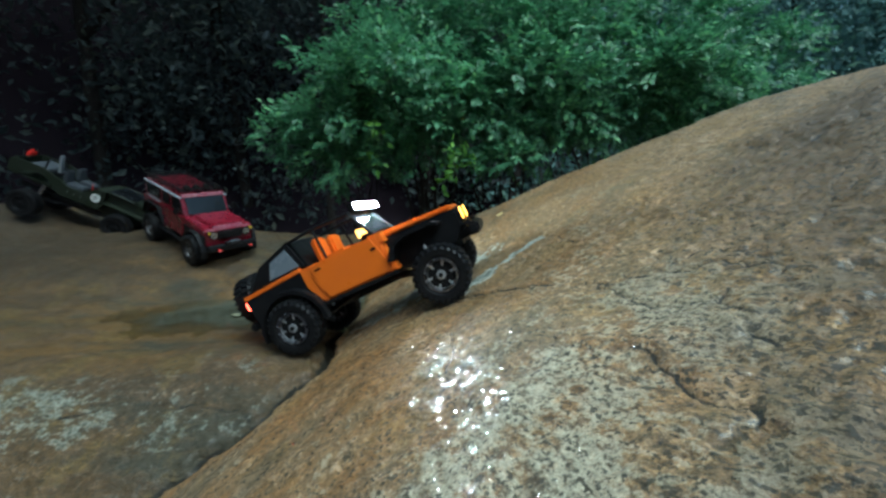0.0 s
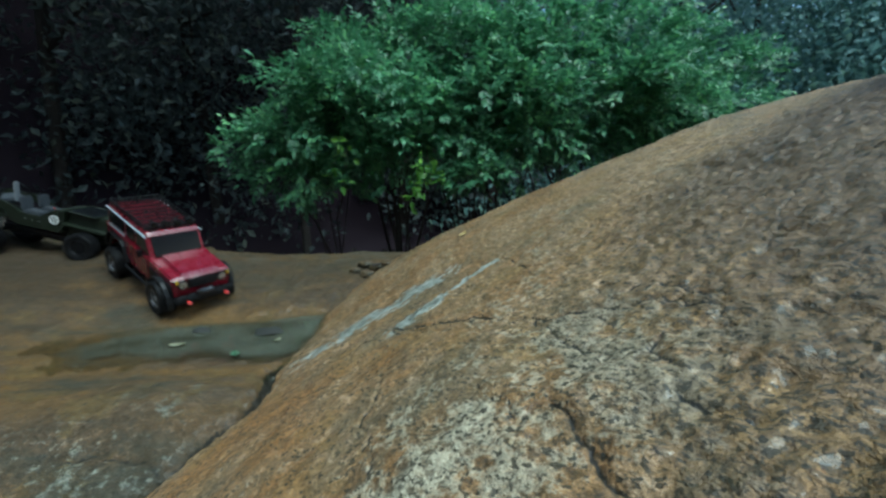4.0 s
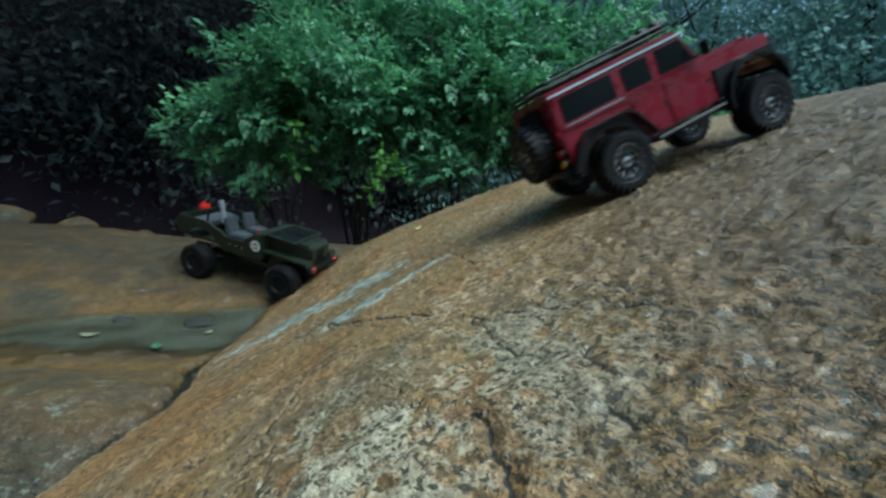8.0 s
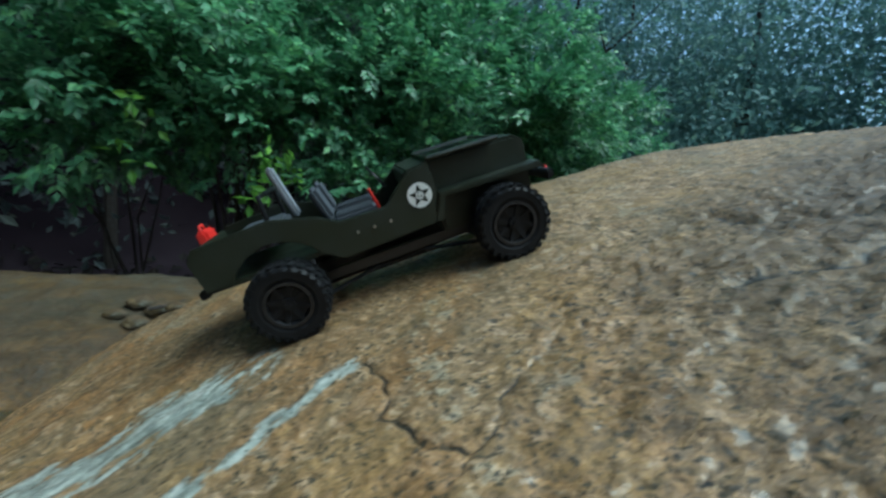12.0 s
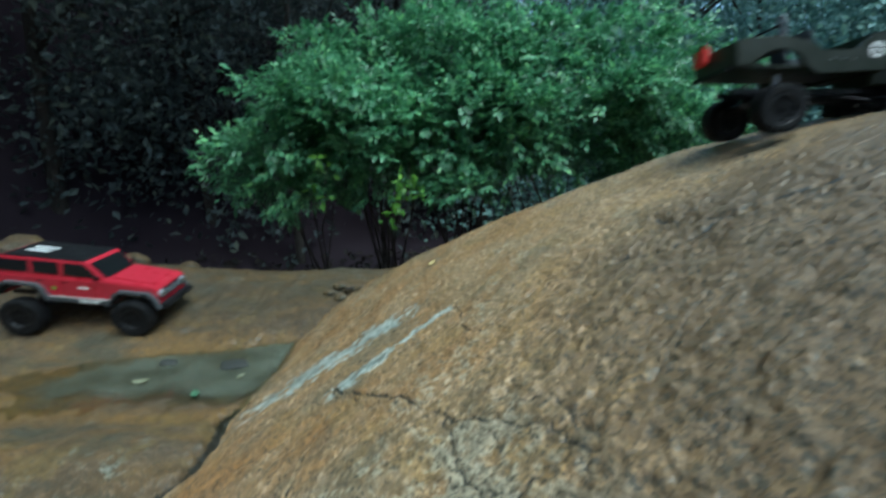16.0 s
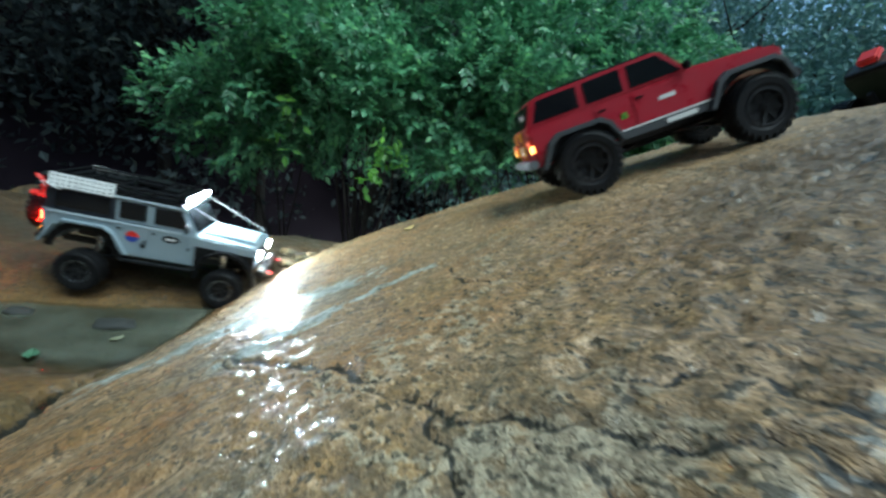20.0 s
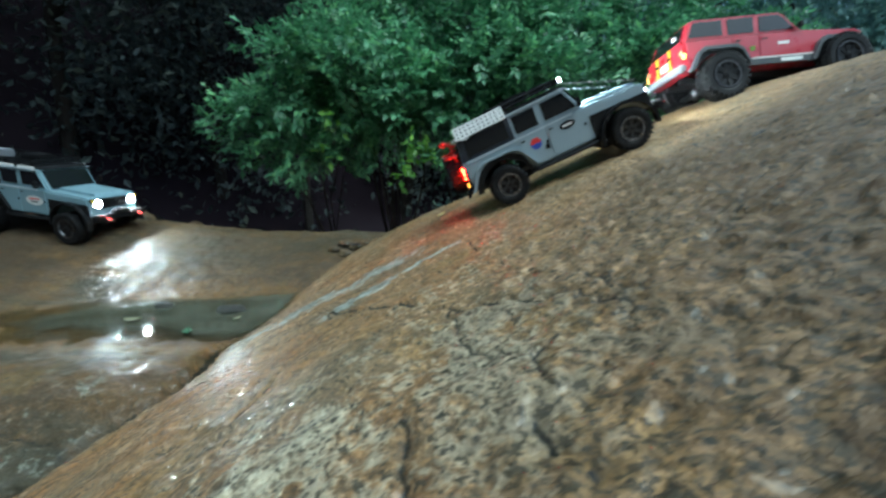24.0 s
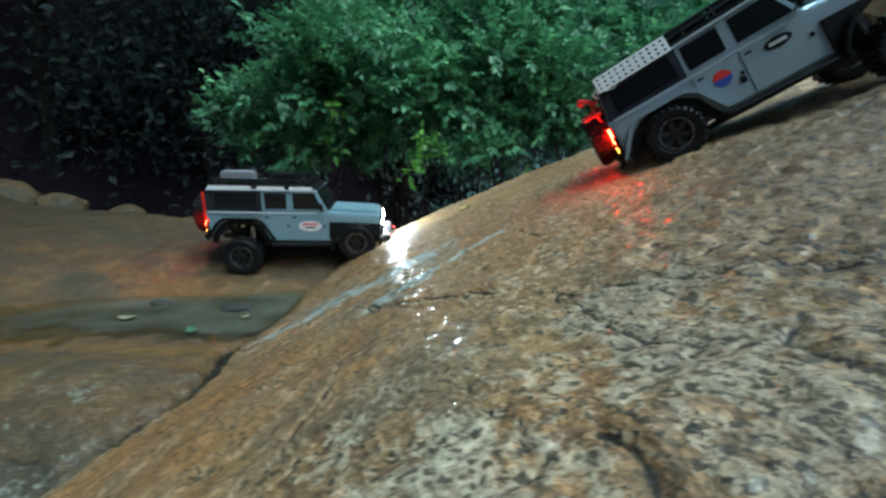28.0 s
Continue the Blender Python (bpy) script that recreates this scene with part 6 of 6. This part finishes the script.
ORANGE_WAY = [(0, -0.104, 0.930, -8.3, 0.8, -1.5, 0.007), (0.5, 0.044, 0.862, -22.0, 1.2, -0.8, 0.004), (1, 0.207, 0.688, -36.3, 1.3, 0.3, 0.000), (1.5, 0.414, 0.754, 0.2, 0.7, 1.4, 0.012), (2, 0.667, 0.917, 21.2, 0.1, 2.6, 0.025), (2.5, 0.763, 0.903, 20.0, 0.1, 1.7, 0.016), (3, 0.965, 0.860, 8.0, -2.0, 0.0, 0.000), (3.5, 1.190, 0.850, 6.0, 0.0, 0.0, 0.000), (5, 2.100, 0.900, 0.0, 0.0, 0.0, 0.000), (7, 3.300, 1.000, 0.0, 0.0, 0.0, 0.000), (28, 3.300, 1.000, 0.0, 0.0, 0.0, 0.000)]
RED_WAY = [(0, -1.052, 1.762, -34.6, -4.0, -1.0, -0.004), (1, -1.052, 1.762, -34.6, -4.0, -1.0, -0.004), (2, -1.052, 1.762, -34.6, -4.0, -1.0, -0.004), (3, -1.052, 1.762, -34.6, -4.0, -1.0, -0.004), (3.5, -1.053, 1.767, -36.2, -7.7, -0.7, -0.008), (4.2, -0.796, 1.558, -36.4, -5.1, -0.1, -0.007), (4.8, -0.429, 1.267, -28.2, -2.9, 0.4, -0.007), (5.5, 0.012, 1.053, -14.4, -0.3, 0.9, -0.007), (6, 0.144, 1.045, -14.0, 1.5, 1.3, -0.006), (6.5, 0.297, 1.005, -4.3, 0.8, 0.7, -0.001), (7, 0.449, 0.974, 6.4, 0.0, 0.1, 0.005), (7.5, 0.617, 0.954, 5.2, 2.2, -0.7, 0.005), (8, 0.774, 0.958, 5.1, 4.5, -1.5, 0.005), (8.5, 1.049, 1.042, -0.1, 2.1, -0.7, 0.003), (9, 1.367, 1.130, -6.2, -0.2, 0.1, -0.000), (9.5, 1.571, 1.140, -5.1, -0.1, 0.1, -0.000), (11, 2.300, 1.200, 0.0, 0.0, 0.0, 0.000), (13, 3.400, 1.600, 0.0, 0.0, 0.0, 0.000), (28, 3.400, 1.600, 0.0, 0.0, 0.0, 0.000)]
OLIVE_WAY = [(0, -1.685, 1.918, 10.7, -16.3, 0.8, -0.003), (1, -1.685, 1.918, 10.7, -16.3, 0.8, -0.003), (2, -1.685, 1.918, 10.7, -16.3, 0.8, -0.003), (3, -1.685, 1.918, 10.7, -16.3, 0.8, -0.003), (3.5, -1.697, 1.922, 6.5, -13.9, 0.7, -0.004), (4.5, -1.278, 1.865, -0.5, -9.1, 0.5, -0.004), (5.5, -0.857, 1.802, -6.7, -4.3, 0.3, -0.005), (6, -0.765, 1.794, -12.8, -1.9, 0.2, -0.006), (6.5, -0.669, 1.779, -14.0, -3.2, 0.2, -0.007), (7, -0.542, 1.745, -19.2, -4.6, 0.2, -0.009), (7.5, -0.410, 1.691, -22.5, -4.6, 0.4, -0.011), (8, -0.335, 1.642, -23.7, -4.7, 0.6, -0.013), (8.5, -0.123, 1.544, -23.5, -2.0, 1.6, -0.015), (9, 0.016, 1.351, -25.2, 0.7, 2.7, -0.017), (9.5, 0.087, 1.282, -28.3, 0.9, 3.0, -0.018), (10, 0.117, 1.292, -26.2, 1.1, 3.2, -0.019), (10.5, 0.166, 1.306, -24.1, 0.1, 3.2, -0.019), (11, 0.196, 1.321, -15.9, -0.9, 3.2, -0.019), (11.5, 0.289, 1.287, -3.9, -0.2, 3.8, -0.023), (12, 0.407, 1.259, -10.0, 0.5, 4.5, -0.028), (12.5, 0.498, 1.255, -12.3, 2.2, 3.3, -0.020), (14.5, 0.905, 1.238, -10.8, 2.5, 0.6, 0.000), (15, 1.007, 1.229, -13.5, 5.0, -0.2, 0.007), (15.5, 1.120, 1.205, -15.0, -2.0, -0.3, 0.010), (16, 1.302, 1.162, -4.2, -11.0, 0.6, 0.015), (16.5, 1.489, 1.240, 7.7, -5.5, 0.3, 0.007), (17, 1.527, 1.297, 13.5, 0.0, -0.0, -0.000), (18, 1.546, 1.275, 7.8, 0.0, -0.0, -0.000), (19.5, 1.526, 1.272, 3.5, 0.0, -0.0, -0.000), (20, 1.549, 1.271, 2.3, 0.0, -0.0, -0.000), (20.5, 1.608, 1.274, 1.5, 0.0, -0.0, -0.000), (21.5, 1.670, 1.270, 0.0, 0.0, 0.0, 0.000), (23.5, 2.400, 1.250, 0.0, 0.0, 0.0, 0.000), (28, 2.400, 1.250, 0.0, 0.0, 0.0, 0.000)]
CHERRY_WAY = [(0, -3.000, 1.750, -5.0, 0.0, 0.0, 0.000), (13.5, -3.000, 1.750, -5.0, 0.0, 0.0, 0.000), (15.5, -1.275, 1.593, 0.3, -3.9, -1.9, 0.005), (16, -1.002, 1.575, 3.9, -4.5, -2.2, 0.004), (16.5, -0.757, 1.570, 6.0, -7.6, -2.2, 0.005), (17, -0.464, 1.538, 3.2, -12.5, -2.2, 0.006), (17.5, -0.186, 1.521, 0.3, -8.1, -0.4, -0.006), (18, 0.047, 1.466, -2.4, -2.9, 2.6, -0.027), (18.5, 0.255, 1.428, 1.8, -0.1, 4.1, -0.023), (19, 0.461, 1.381, -9.0, 2.6, 5.7, -0.018), (19.5, 0.647, 1.298, -13.1, 2.4, 3.6, -0.014), (20, 0.788, 1.244, -8.2, 2.1, 1.4, -0.010), (20.5, 0.974, 1.294, -7.0, 0.2, -1.5, -0.008), (21, 1.068, 1.274, -4.7, -1.7, -4.3, -0.007), (21.5, 1.073, 1.264, -0.6, -1.0, -3.7, -0.008), (23.5, 1.189, 1.404, 0.8, 2.1, -1.4, -0.011), (24, 1.214, 1.398, 0.8, 2.8, -0.8, -0.011), (24.5, 1.283, 1.405, -7.6, 1.3, 0.8, -0.014), (25, 1.348, 1.402, -15.0, -0.3, 2.5, -0.016), (26, 1.353, 1.321, -2.6, -0.1, 0.8, -0.005), (27, 1.500, 1.250, 0.0, 0.0, 0.0, 0.000), (28, 1.700, 1.200, 0.0, 0.0, 0.0, 0.000)]
GREY_WAY = [(0, -3.700, 1.800, -4.0, 0.0, 0.0, 0.000), (17, -3.700, 1.800, -4.0, 0.0, 0.0, 0.000), (19, -0.925, 1.658, -1.5, -2.6, -2.0, 0.010), (19.5, -0.639, 1.626, 1.9, -4.6, -3.4, 0.014), (20, -0.425, 1.566, 6.4, -6.5, -4.5, 0.020), (20.5, -0.105, 1.405, 13.7, -4.1, -3.3, 0.014), (21, 0.076, 1.320, 9.0, -0.5, -0.5, -0.003), (21.5, 0.302, 1.268, 13.8, -0.3, 0.0, -0.004), (23.5, 0.576, 1.296, -1.2, 0.3, 2.0, -0.009), (24, 0.598, 1.280, -4.5, 0.5, 2.6, -0.010), (24.5, 0.641, 1.274, -0.9, 1.6, 3.0, -0.010), (25, 0.666, 1.231, 3.5, 2.7, 3.4, -0.009), (25.5, 0.688, 1.213, 1.9, 2.9, 2.8, -0.008), (26, 0.713, 1.167, 3.1, 3.1, 2.2, -0.007), (26.5, 0.749, 1.152, 1.8, 4.3, 2.2, -0.007), (27, 0.768, 1.104, -1.5, 5.6, 2.3, -0.006), (28, 0.795, 0.985, -27.2, 8.8, 0.6, -0.019)]
SECOND_GREY_WAY = [(0, -4.350, 1.850, 0.0, 0.0, 0.0, 0.000), (19.5, -4.350, 1.850, 0.0, 0.0, 0.0, 0.000), (21.5, -2.600, 1.850, 0.0, 0.0, 0.0, 0.000), (23.5, -1.236, 1.788, -6.2, -2.1, 0.3, 0.000), (24, -1.335, 1.803, -9.4, -3.2, 0.5, 0.000), (25, -1.369, 1.836, -7.8, -4.0, -0.0, 0.001), (26, -1.105, 1.825, -1.5, -5.7, -0.4, 0.004), (27, -1.114, 1.836, -1.3, -6.0, -0.7, 0.005), (27.5, -0.662, 1.759, 0.4, -5.2, 1.1, -0.002), (28, -0.302, 1.668, 4.2, -4.4, 2.9, -0.009)]


def motions():
    drive(*jeep_orange, 1.07, ORANGE_WAY)
    drive(*wagon_red, 1.04, RED_WAY)
    drive(*jeep_olive, 1.03, OLIVE_WAY)
    drive(*wagon_cherry, 1.04, CHERRY_WAY, 1.08)
    drive(*wagon_grey, 0.985, GREY_WAY, 0.9)
    drive(*wagon_second, 1.11, SECOND_GREY_WAY, 0.95)


motions()
